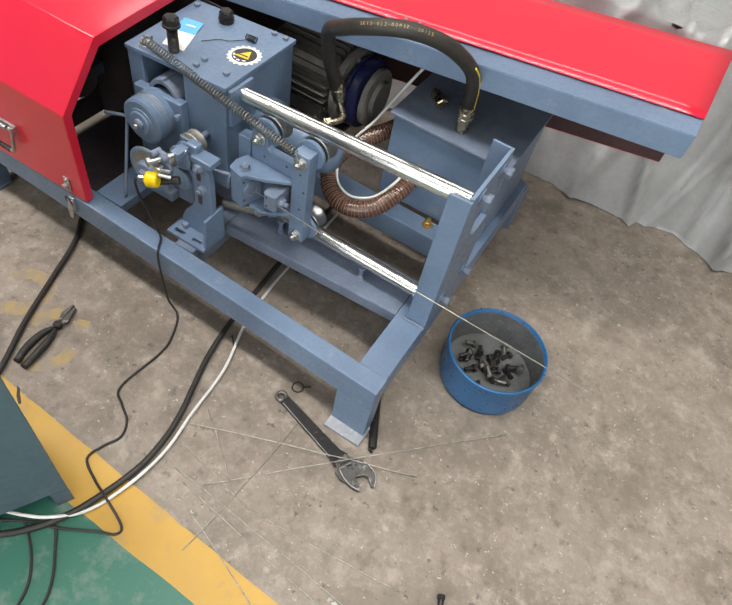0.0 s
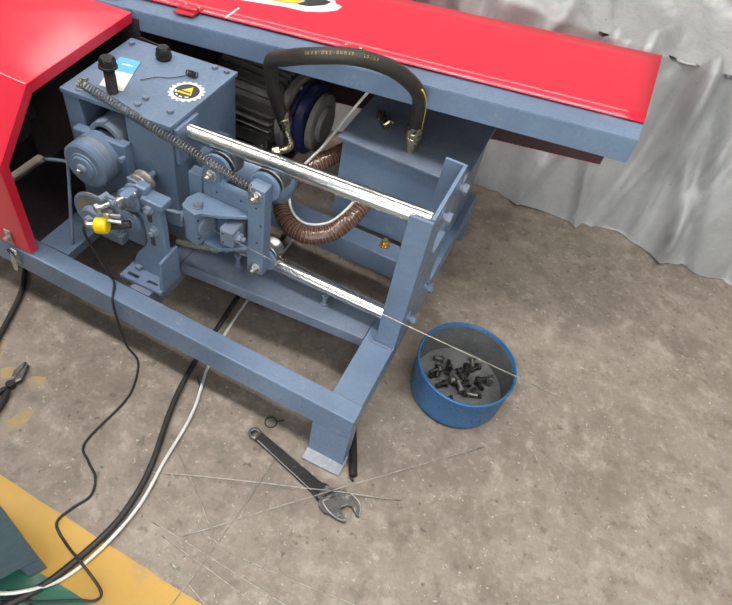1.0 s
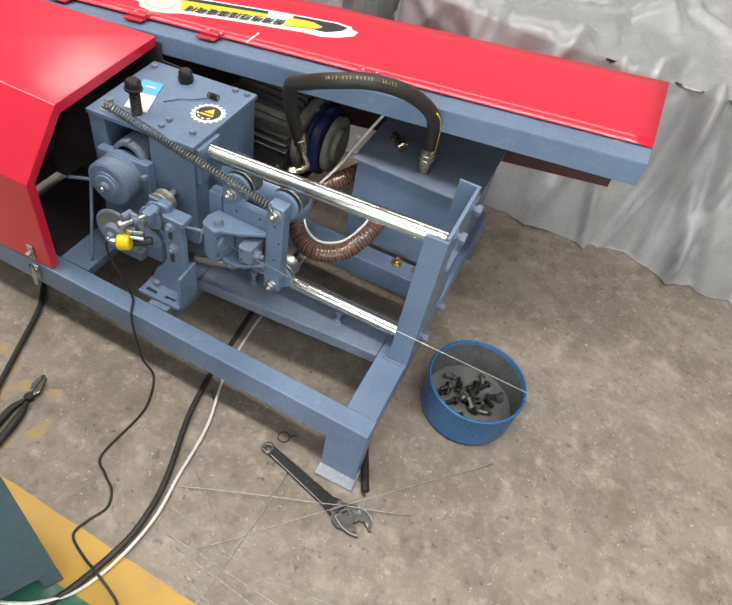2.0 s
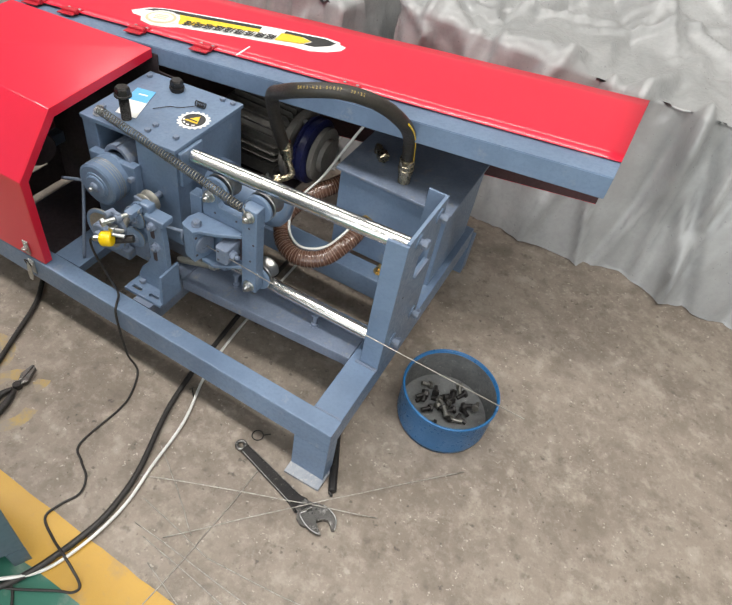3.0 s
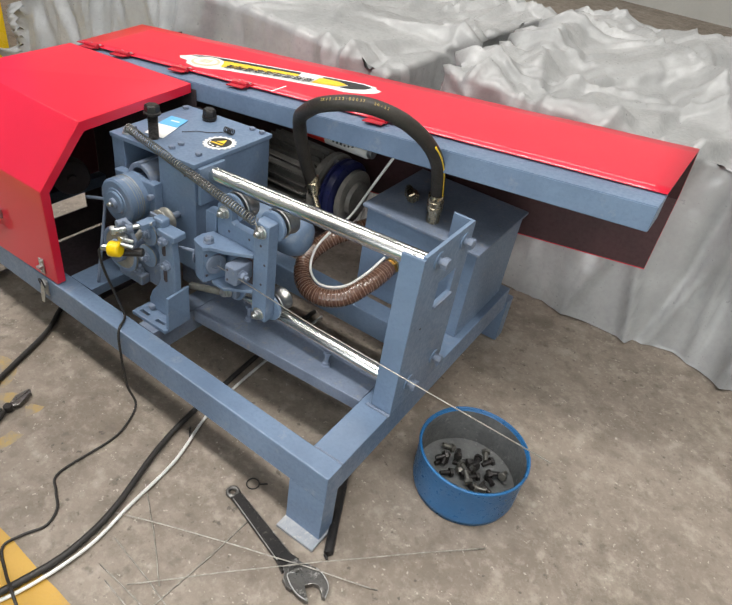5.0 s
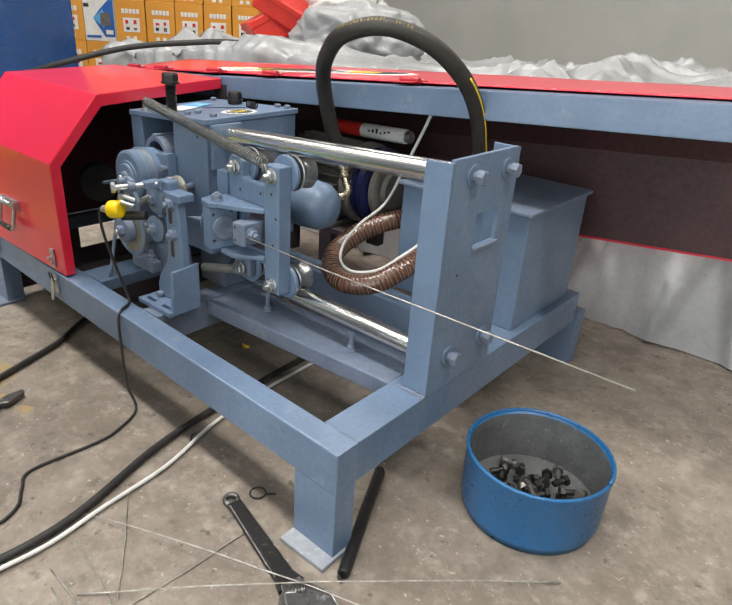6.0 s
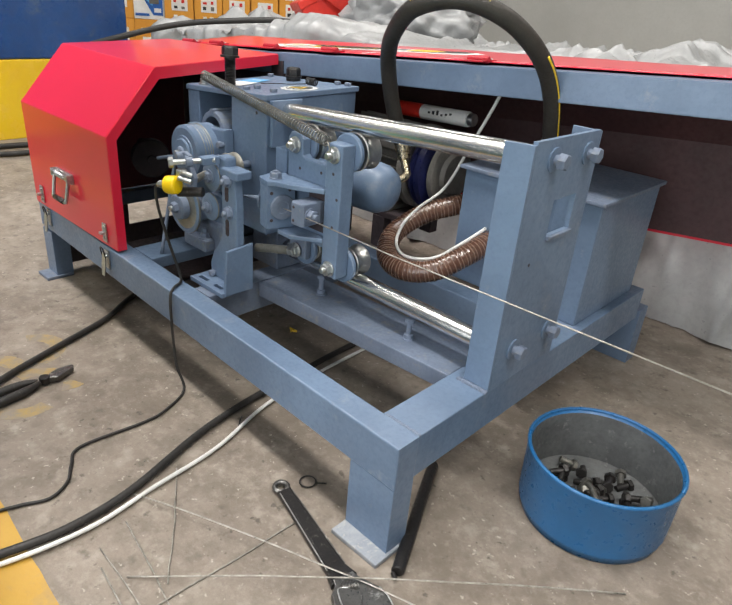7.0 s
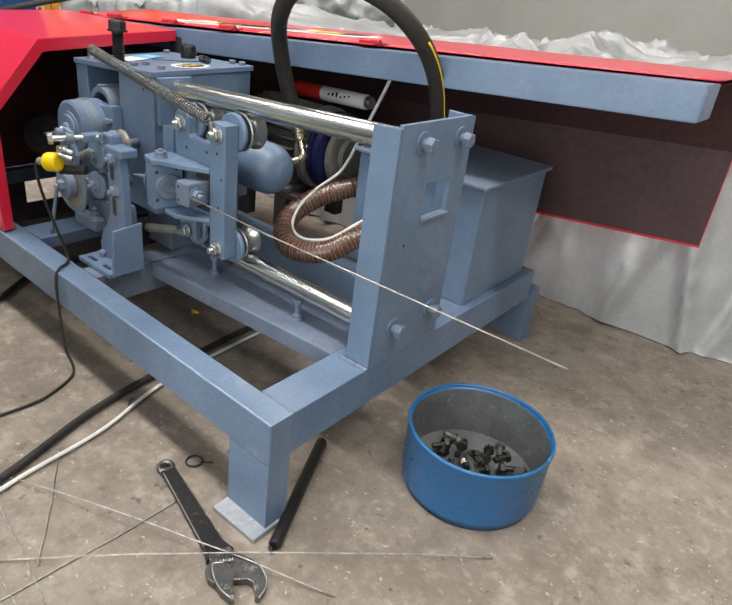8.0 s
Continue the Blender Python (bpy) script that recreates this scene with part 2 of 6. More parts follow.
# ---- mesh helpers ----
def box(bm, x0, y0, z0, x1, y1, z1, bevel=0.0):
    made = bmesh.ops.create_cube(bm, size=1.0)["verts"]
    for v in made:
        v.co = ((x0 + x1) / 2 + v.co.x * (x1 - x0), (y0 + y1) / 2 + v.co.y * (y1 - y0), (z0 + z1) / 2 + v.co.z * (z1 - z0))
    if bevel:
        edges = {e for v in made for e in v.link_edges}
        bmesh.ops.bevel(bm, geom=list(edges), offset=bevel, segments=2, affect="EDGES", profile=0.5)
    return bm


def lathe(bm, a, b, profile, seg=24):
    """A turned body on the axis from a to b; profile rows of (metres along the axis from a, radius)."""
    a, b = Vector(a), Vector(b)
    w = (b - a).normalized()
    u = w.orthogonal().normalized()
    v = w.cross(u)
    rings = []
    for d, r in profile:
        rings.append([bm.verts.new(a + w * d + (u * math.cos(k * 2 * math.pi / seg) + v * math.sin(k * 2 * math.pi / seg)) * r) for k in range(seg)])
    for p, q in zip(rings, rings[1:]):
        for k in range(seg):
            f = bm.faces.new((p[k], p[(k + 1) % seg], q[(k + 1) % seg], q[k]))
            f.smooth = seg > 8
    # a crisp edge wherever the profile turns sharply
    for i in range(1, len(profile) - 1):
        (d0, r0), (d1, r1), (d2, r2) = profile[i - 1:i + 2]
        turn = math.atan2(r2 - r1, d2 - d1) - math.atan2(r1 - r0, d1 - d0)
        if abs(math.atan2(math.sin(turn), math.cos(turn))) > 0.6:
            for k in range(seg):
                bm.edges.get((rings[i][k], rings[i][(k + 1) % seg])).smooth = False
    bm.faces.new(rings[0][::-1])
    bm.faces.new(rings[-1])
    return bm


def rod_mesh(bm, a, b, r, seg=20, chamfer=0.0015):
    d = (Vector(b) - Vector(a)).length
    c = min(chamfer, r * 0.4, d * 0.2)
    return lathe(bm, a, b, [(0, r - c), (c, r), (d - c, r), (d, r - c)], seg)


def hexnut(bm, a, b, r):
    d = (Vector(b) - Vector(a)).length
    lathe(bm, a, b, [(0, r * 0.9), (d * 0.12, r), (d * 0.88, r), (d, r * 0.9)], 6)
    for f in bm.faces:
        f.smooth = False
    return bm


def bolt_mesh(bm, a, b, r_head, head, r_shaft):
    """A hex head at a, its shaft running on to b."""
    a, b = Vector(a), Vector(b)
    w = (b - a).normalized()
    lathe(bm, a, b, [(0, r_head * 0.85), (head * 0.2, r_head), (head, r_head)], 6)
    lathe(bm, a + w * head, b, [(0, r_shaft), ((b - a).length - head, r_shaft)], 12)
    return bm


def smooth_path(points, steps=10):
    p = [Vector(q) for q in points]
    p = [p[0] * 2 - p[1]] + p + [p[-1] * 2 - p[-2]]
    out = []
    for k in range(1, len(p) - 2):
        for s in range(steps):
            t = s / steps
            out.append(0.5 * (2 * p[k] + (p[k + 1] - p[k - 1]) * t + (2 * p[k - 1] - 5 * p[k] + 4 * p[k + 1] - p[k + 2]) * t * t
                              + (3 * p[k] - p[k - 1] - 3 * p[k + 1] + p[k + 2]) * t ** 3))
    return out + [p[-2]]


def tube(bm, path, r, seg=10, close=True):
    """A round tube along a list of places; r may be one radius or one for each place."""
    path = [Vector(q) for q in path]
    u = (path[1] - path[0]).orthogonal().normalized()
    rings = []
    for k, c in enumerate(path):
        w = (path[min(k + 1, len(path) - 1)] - path[max(k - 1, 0)]).normalized()
        u = (u - w * u.dot(w)).normalized()
        v = w.cross(u)
        rr = r[k] if isinstance(r, list) else r
        rings.append([bm.verts.new(c + (u * math.cos(j * 2 * math.pi / seg) + v * math.sin(j * 2 * math.pi / seg)) * rr) for j in range(seg)])
    for p, q in zip(rings, rings[1:]):
        for j in range(seg):
            f = bm.faces.new((p[j], p[(j + 1) % seg], q[(j + 1) % seg], q[j]))
            f.smooth = True
    if close:
        bm.faces.new(rings[0][::-1])
        bm.faces.new(rings[-1])
    return bm


def prism(bm, outline, place_a, place_b, bevel=0.0):
    """A plate: outline rows (p, q), laid by the functions place_a and place_b on its two faces."""
    a = [bm.verts.new(place_a(p, q)) for p, q in outline]
    b = [bm.verts.new(place_b(p, q)) for p, q in outline]
    faces = [bm.faces.new(a), bm.faces.new(b[::-1])]
    for k in range(len(a)):
        j = (k + 1) % len(a)
        faces.append(bm.faces.new((a[j], a[k], b[k], b[j])))
    bmesh.ops.recalc_face_normals(bm, faces=faces)
    if bevel:
        bmesh.ops.bevel(bm, geom=list({e for f in faces[:2] for e in f.edges}), offset=bevel, segments=2, affect="EDGES", profile=0.5)
    return bm


def plate_y(outline, y0, y1, bevel=0.0015):
    return prism(bmesh.new(), outline, lambda p, q: (p, y0, q), lambda p, q: (p, y1, q), bevel)


def plate_x(outline, x0, x1, bevel=0.0015):
    return prism(bmesh.new(), outline, lambda p, q: (x0, p, q), lambda p, q: (x1, p, q), bevel)


def plate_z(outline, z0, z1, bevel=0.0015):
    return prism(bmesh.new(), outline, lambda p, q: (p, q, z0), lambda p, q: (p, q, z1), bevel)


def B(*a, bevel=0.0015):
    return box(bmesh.new(), *a, bevel=bevel)


WHERE = {}


def thing(name, at, label, category, group="", kind=""):
    ob = new(name)
    ob.location = at
    ob.empty_display_size = 0.05
    WHERE[ob.name] = Vector(at)
    return tagged(ob, label, category, group, kind)


def part(name, bm, material, parent=None, label="", smooth=False):
    """Links a bmesh, given in world places, as one mesh object under its thing or part."""
    bm.normal_update()
    lo = Vector([min(v.co[k] for v in bm.verts) for k in range(3)])
    hi = Vector([max(v.co[k] for v in bm.verts) for k in range(3)])
    c = (lo + hi) / 2
    if parent is None:
        c.z = lo.z
    bmesh.ops.translate(bm, verts=bm.verts[:], vec=-c)
    if smooth:
        for f in bm.faces:
            f.smooth = True
    me = bpy.data.meshes.new(name)
    bm.to_mesh(me)
    bm.free()
    me.materials.append(material)
    ob = new(name, me)
    WHERE[ob.name] = c
    if parent is not None:
        ob.parent = parent
        ob.location = c - WHERE[parent.name]
    else:
        ob.location = c
    if label:
        tagged(ob, label)
    return ob


def single(name, bm, material, label, category, group="", kind="", smooth=False):
    return tagged(part(name, bm, material, None, "", smooth), label, category, group, kind)


# ---- the workshop ----
# stroke centres, radii and sweeps of two faded stencilled numerals
STENCILS = ((-0.956, -0.173, 0.060, -75, 165), (-0.918, -0.262, 0.046, 70, 215), (-0.789, -0.249, 0.066, -95, 20), (-0.800, -0.222, 0.062, 95, 190), (-0.800, -0.160, 0.034, -30, 25))


def setting():
    bm = bmesh.new()
    box(bm, -9, -4, -0.1, 6, 8, 0)
    tagged(part("floor", bm, CONCRETE), "worn grey-brown concrete workshop floor with dark stains", "floor", "", "structure")

    def edge(x, at0, slope):
        mid = min(max(x, -1.0), 0.6)
        return at0 + slope * mid - 0.02 * (x - mid)

    up = [(x, edge(x, -0.416, -0.052) + 0.001 * math.sin(x * 37) + 0.0007 * math.sin(x * 91)) for x in np.linspace(-8.9, 5.9, 400)]
    low = [(x, edge(x, -0.513, -0.022) + 0.001 * math.sin(x * 29)) for x in np.linspace(5.9, -8.9, 400)]
    tagged(part("floor_line", plate_z(up + low, 0.0002, 0.0012, 0), LINE_YELLOW), "worn yellow painted line on the concrete floor", "floor marking", "", "structure")
    green = [(-8.9, -3.9), (5.9, -3.9)] + [(x, y + 0.004) for x, y in low]
    tagged(part("painted_floor", plate_z(green, 0.0001, 0.0008, 0), FLOOR_GREEN), "scuffed green painted workshop floor beside the line", "floor", "", "structure")
    for n, (cx, cy, r, a0, a1) in enumerate(STENCILS):
        ring = [(cx + (r + 0.017) * math.cos(radians(a)), cy + (r + 0.017) * math.sin(radians(a))) for a in np.linspace(a0, a1, 16)]
        ring += [(cx + (r - 0.017) * math.cos(radians(a)), cy + (r - 0.017) * math.sin(radians(a))) for a in np.linspace(a1, a0, 16)]
        tagged(part("floor_stencil", plate_z(ring, 0.0001, 0.0002 + 0.0001 * n, 0), STENCIL), "faded curved yellow stencil stroke on the concrete", "floor marking", "floor stencils", "structure")
    scuff = [(-0.748, -0.372), (-0.738, -0.373), (-0.722, -0.386), (-0.704, -0.398), (-0.707, -0.404), (-0.728, -0.392)]
    tagged(part("floor_scuff", plate_z(scuff, 0.0013, 0.0016, 0), RUBBER), "short black rubber scuff on the yellow line", "floor marking", "", "structure")
    for name, a in (("wall_north", (-9, 8, 0, 6, 8.2, 5)), ("wall_south", (-9, -4.2, 0, 6, -4, 5)), ("wall_west", (-9.2, -4.2, 0, -9, 8.2, 5)), ("wall_east", (6, -4.2, 0, 6.2, 8.2, 5))):
        tagged(part(name, B(*a, bevel=0), WALL), "plain grey plastered workshop wall", "wall", "", "structure")
    tagged(part("ceiling", B(-9.2, -4.2, 5, 6.2, 8.2, 5.2, bevel=0), WALL), "plain pale workshop ceiling", "ceiling", "", "structure")


setting()

# ---- the machine's frame ----
TOP = 0.218


def machine_frame():
    f = thing("machine_frame", (-0.68, 0.25, 0), "blue-grey painted welded steel machine frame with footed legs", "machine frame")
    rail = prism(bmesh.new(), [(-1.36, TOP), (0, TOP), (0, 0.138), (-1.36, 0.146)], lambda p, q: (p, -0.028 * p, q), lambda p, q: (p, 0.048 - 0.028 * p, q), 0.003)
    part("front_rail", rail, PAINT, f)
    for x0, x1, y0 in ((-0.095, 0.0, 0.0), (-1.36, -1.30, 0.036)):
        leg = bmesh.new()
        prism(leg, [(x0, 0.1395), (x1 - 0.0005, 0.1380), (x1 - 0.0005, 0.008), (x0, 0.008)], lambda p, q: (p, -0.028 * p + 0.0006, q), lambda p, q: (p, 0.0475 - 0.028 * p, q), 0.001)
        leg_ob = part("leg", leg, PAINT, f)
        part("foot_plate", B(x0 - 0.001, y0 - 0.028, 0, x1 + 0.004, y0 + 0.046, 0.009), DUST if x1 == 0.0 else PAINT_DUSTY, leg_ob, "dusty foot plate")
        part("rear_leg", B(x0, 0.92, 0, x1, 0.97, 0.15), PAINT, f)
    part("end_beam", B(-0.076, 0.044, 0.1385, -0.001, 0.9, TOP - 0.0008, bevel=0.002), PAINT, f)
    weld = bmesh.new()
    for k in range(14):
        lathe(weld, (-0.072 + k * 0.005, 0.0505 + 0.001 * (k % 3), TOP - 0.002), (-0.066 + k * 0.005, 0.0505, TOP - 0.002), [(0, 0.002), (0.003, 0.0035), (0.006, 0.002)], 8)
    part("weld_seam", weld, PAINT_DUSTY, f)
    weld = bmesh.new()
    for k in range(12):
        lathe(weld, (-0.06 + k * 0.005, 0.222 + 0.001 * (k % 2), TOP), (-0.054 + k * 0.005, 0.222, TOP), [(0, 0.003), (0.003, 0.005), (0.006, 0.003)], 8)
    part("weld_seam", weld, PAINT_DUSTY, f)
    part("cross_beam", B(-0.63, 0.066, 0.15, -0.576, 0.46, TOP - 0.001), PAINT_DUSTY, f)
    part("cross_plate", B(-0.90, 0.0735, 0.19, -0.815, 0.46, TOP - 0.001), PAINT, f)
    part("inner_rail", plate_z([(-0.575, 0.193), (-0.077, 0.219), (-0.077, 0.340), (-0.575, 0.318)], 0.182, TOP - 0.002, 0.002), PAINT_DUSTY, f, "dusty flat inner rail")
    part("rear_rail", B(-1.36, 0.50, 0.145, -0.077, 0.56, TOP - 0.001, bevel=0.003), PAINT, f)
    part("far_end_beam", B(-1.36, 0.0865, 0.180, -1.30, 0.9, TOP - 0.001), PAINT, f)
    # dark sheet added for the shade low inside the front hood
    part("shade_tray", B(-1.225, 0.09, 0.09, -0.905, 0.488, 0.095), SHADE, f)
    # added dark sheets that block the lit floor beyond, leaving one gap
    part("end_blocker", plate_x([(0.09, 0.02), (0.285, 0.02), (0.285, 0.1795), (0.09, 0.1795)], -1.345, -1.341, 0), SHADE, f)
    part("end_blocker", plate_x([(0.435, 0.02), (0.4945, 0.02), (0.4945, 0.1795), (0.435, 0.1795)], -1.345, -1.341, 0), SHADE, f)
    part("end_blocker", plate_x([(0.286, 0.02), (0.434, 0.02), (0.434, 0.101), (0.286, 0.101)], -1.345, -1.341, 0), SHADE, f)
    # the end post: a channel open above and towards the machine, with a square opening in its web
    post = part("end_post", plate_y([(-0.05, TOP), (0.0, TOP), (0.0, 0.630), (-0.05, 0.627)], 0.226, 0.233, 0.001), PAINT, f)
    part("rear_flange", plate_y([(-0.05, TOP), (-0.0005, TOP), (-0.0005, 0.632), (-0.05, 0.632)], 0.433, 0.440, 0.001), PAINT, post)
    web = bmesh.new()
    for y0, z0, y1, z1 in ((0.2335, TOP, 0.4325, 0.476), (0.2335, 0.536, 0.4325, 0.634), (0.2335, 0.476, 0.318, 0.536), (0.392, 0.476, 0.4325, 0.536)):
        box(web, -0.008, y0, z0, -0.0003, y1, z1)
    part("web", web, PAINT, post)
    part("opening_rim", B(-0.0002, 0.316, 0.470, 0.006, 0.394, 0.4758, bevel=0.001), PAINT_DUSTY, post)
    for y, z in ((0.285, 0.28), (0.290, 0.603), (0.40, 0.60), (0.40, 0.28)):
        bolt = part("bolt", bolt_mesh(bmesh.new(), (0.022, y, z), (-0.0005, y, z), 0.013, 0.012, 0.0085), PAINT_DUSTY, post)
        part("washer", lathe(bmesh.new(), (-0.0003, y, z), (1, y, z), [(0, 0.019), (0.0025, 0.019), (0.003, 0.0175)], 24), PAINT, bolt)
    part("pin_hole", rod_mesh(bmesh.new(), (-0.001, 0.280, 0.436), (0.0004, 0.280, 0.436), 0.0028, 10), SHADE, post, "small dark hole")
    for x in (-0.206, -0.452):
        st = bmesh.new()
        lathe(st, (x, 0.263, TOP - 0.002), (x, 0.263, 1), [(0, 0.013), (0.002, 0.013), (0.0025, 0.0095), (0.010, 0.0095), (0.011, 0.0055), (0.043, 0.0055)], 12)
        lathe(st, (x, 0.263, TOP + 0.033), (x, 0.263, 1), [(0, 0.0095), (0.007, 0.0095)], 6)
        part("support_stud", st, PAINT_DUSTY, f, "upright stud with a nut under the lower bar")
    return f


machine_frame()


# ---- the front hood ----
def front_hood():
    x0, x1 = -1.335, -0.884
    h = thing("front_hood", (-1.11, 0.26, TOP), "glossy red bent sheet-metal hood standing closed on the frame", "hood")
    prof = [(0.027, 0.222), (0.025, 0.484), (0.147, 0.622), (0.488, 0.645)]
    bm = bmesh.new()
    th = 0.003
    inner = [(0.030, 0.222), (0.028, 0.4828), (0.1485, 0.619), (0.488, 0.642)]
    a0 = [bm.verts.new((x0, y, z)) for y, z in prof[:3] + [(0.454, 0.634)]]
    a1 = [bm.verts.new((x1, y, z)) for y, z in prof]
    for k in range(3):
        bm.faces.new((a0[k], a1[k], a1[k + 1], a0[k + 1]))
    bmesh.ops.recalc_face_normals(bm, faces=bm.faces[:])
    bmesh.ops.solidify(bm, geom=bm.faces[:], thickness=th)
    bmesh.ops.bevel(bm, geom=[e for e in bm.edges if abs(e.verts[0].co.x - e.verts[1].co.x) > 0.3], offset=0.002, segments=3, affect="EDGES", profile=0.5)
    part("hood_shell", bm, RED, h)
    # the turned-in lip round the open end
    lip = [(0.0275, 0.224), (0.0255, 0.4835), (0.1475, 0.6215), (0.487, 0.6445), (0.487, 0.620), (0.157, 0.5965), (0.048, 0.475), (0.049, 0.224)]
    part("hood_lip", plate_x(lip, x1 - 0.001, x1 + 0.003, 0.001), RED, h)
    # end panel and lining take the shaded red, so the inside reads dark
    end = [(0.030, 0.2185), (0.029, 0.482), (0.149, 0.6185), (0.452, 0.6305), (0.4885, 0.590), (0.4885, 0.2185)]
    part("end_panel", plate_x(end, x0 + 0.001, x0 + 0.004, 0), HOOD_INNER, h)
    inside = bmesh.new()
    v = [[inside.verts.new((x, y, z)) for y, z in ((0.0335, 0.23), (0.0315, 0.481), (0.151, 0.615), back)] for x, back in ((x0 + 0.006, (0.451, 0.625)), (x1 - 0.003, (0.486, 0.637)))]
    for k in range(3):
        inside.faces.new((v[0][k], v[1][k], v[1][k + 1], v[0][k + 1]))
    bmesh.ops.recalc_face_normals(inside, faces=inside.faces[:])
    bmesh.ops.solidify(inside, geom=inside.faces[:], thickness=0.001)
    part("shade_lining", inside, HOOD_INNER, h)
    # carrying handle on a backing plate
    hx, hz = -1.12, 0.322
    hd = part("handle", B(hx - 0.045, 0.020, hz + 0.01, hx + 0.045, 0.0265, hz + 0.034, bevel=0.001), ZINC, h, "zinc-plated folding pull handle")
    grip = smooth_path([(hx - 0.038, 0.016, hz + 0.024), (hx - 0.036, 0.006, hz - 0.025), (hx - 0.028, 0.004, hz - 0.034), (hx + 0.028, 0.004, hz - 0.034), (hx + 0.036, 0.006, hz - 0.025), (hx + 0.038, 0.016, hz + 0.024)], 6)
    part("grip", tube(bmesh.new(), grip, 0.0045), ZINC, hd)
    part("grip_sleeve", tube(bmesh.new(), [(hx - 0.026, 0.004, hz - 0.034), (hx + 0.026, 0.004, hz - 0.034)], 0.0065, 12), BLACK_STEEL, hd)
    part("spring_sleeve", tube(bmesh.new(), [(hx - 0.022 + 0.044 * k / 96, 0.0135 + 0.0052 * math.cos(k * 0.785), hz + 0.024 + 0.0052 * math.sin(k * 0.785)) for k in range(97)], 0.0014, 6), ZINC, hd, "bright coiled return spring")
    for s in (-1, 1):
        part("lug", B(hx + s * 0.044 - 0.0022, 0.0085, hz + 0.014, hx + s * 0.044 + 0.0022, 0.0199, hz + 0.034, bevel=0.0008), ZINC, hd)
        part("pivot", rod_mesh(bmesh.new(), (hx + s * 0.036 - 0.009, 0.016, hz + 0.024), (hx + s * 0.036 + 0.009, 0.016, hz + 0.024), 0.007, 12), ZINC, hd)
    # toggle latches: a catch on the hood, a lever on the rail below
    for lx in (-1.285, -0.935):
        catch = part("latch_catch", B(lx - 0.009, 0.0225, 0.232, lx + 0.009, 0.0262, 0.277, bevel=0.0008), ZINC, h, "zinc-plated latch catch")
        for dz in (0.242, 0.268):
            part("rivet", rod_mesh(bmesh.new(), (lx, 0.0225, dz), (lx, 0.0195, dz), 0.004, 10), ZINC, catch)
        part("hook", B(lx - 0.006, 0.012, 0.252, lx + 0.006, 0.0225, 0.258, bevel=0.001), ZINC, catch)
    return h


def rail_latch(x):
    y = -0.028 * x
    l = thing("toggle_latch", (x, y, 0.16), "zinc-plated toggle latch hanging open on the rail", "latch", "hood latches")
    part("base_plate", B(x - 0.010, y - 0.004, 0.165, x + 0.010, y - 0.0005, 0.211, bevel=0.0008), ZINC, l)
    lever = prism(bmesh.new(), [(-0.007, 0.205), (0.007, 0.205), (0.009, 0.17), (0.005, 0.150), (-0.005, 0.150), (-0.009, 0.17)],
                  lambda p, q: (x + p, y - 0.011 - (0.205 - q) * 0.12, q), lambda p, q: (x + p, y - 0.008 - (0.205 - q) * 0.12, q), 0.0008)
    part("lever", lever, ZINC, l)
    part("lever_pivot", rod_mesh(bmesh.new(), (x - 0.010, y - 0.007, 0.200), (x + 0.010, y - 0.007, 0.200), 0.004, 10), ZINC, l)
    loop = [(x - 0.007, y - 0.010, 0.195), (x - 0.007, y - 0.014, 0.216), (x, y - 0.015, 0.221), (x + 0.007, y - 0.014, 0.216), (x + 0.007, y - 0.010, 0.195)]
    part("wire_loop", tube(bmesh.new(), smooth_path(loop, 5), 0.0016, 8), BLACK_STEEL, l)


front_hood()
rail_latch(-1.285)
rail_latch(-0.935)


# ---- the rear hood with its beam: it rises a little along the machine ----
def rear_front(x):
    return Vector((x, 0.492 + 0.09 * (x + 0.89), 0.647 + 0.07 * (x + 0.89)))


def rear_back(x):
    return Vector((x, 0.80 + 0.17 * (x + 1.0), 0.657 + 0.055 * (x + 1.0)))


def lid(x, v, up=0.0):
    a, b = rear_front(x), rear_back(x)
    p = a + (b - a) * v
    return Vector((x, p.y, p.z + up))


X0, X1 = -1.37, 0.3


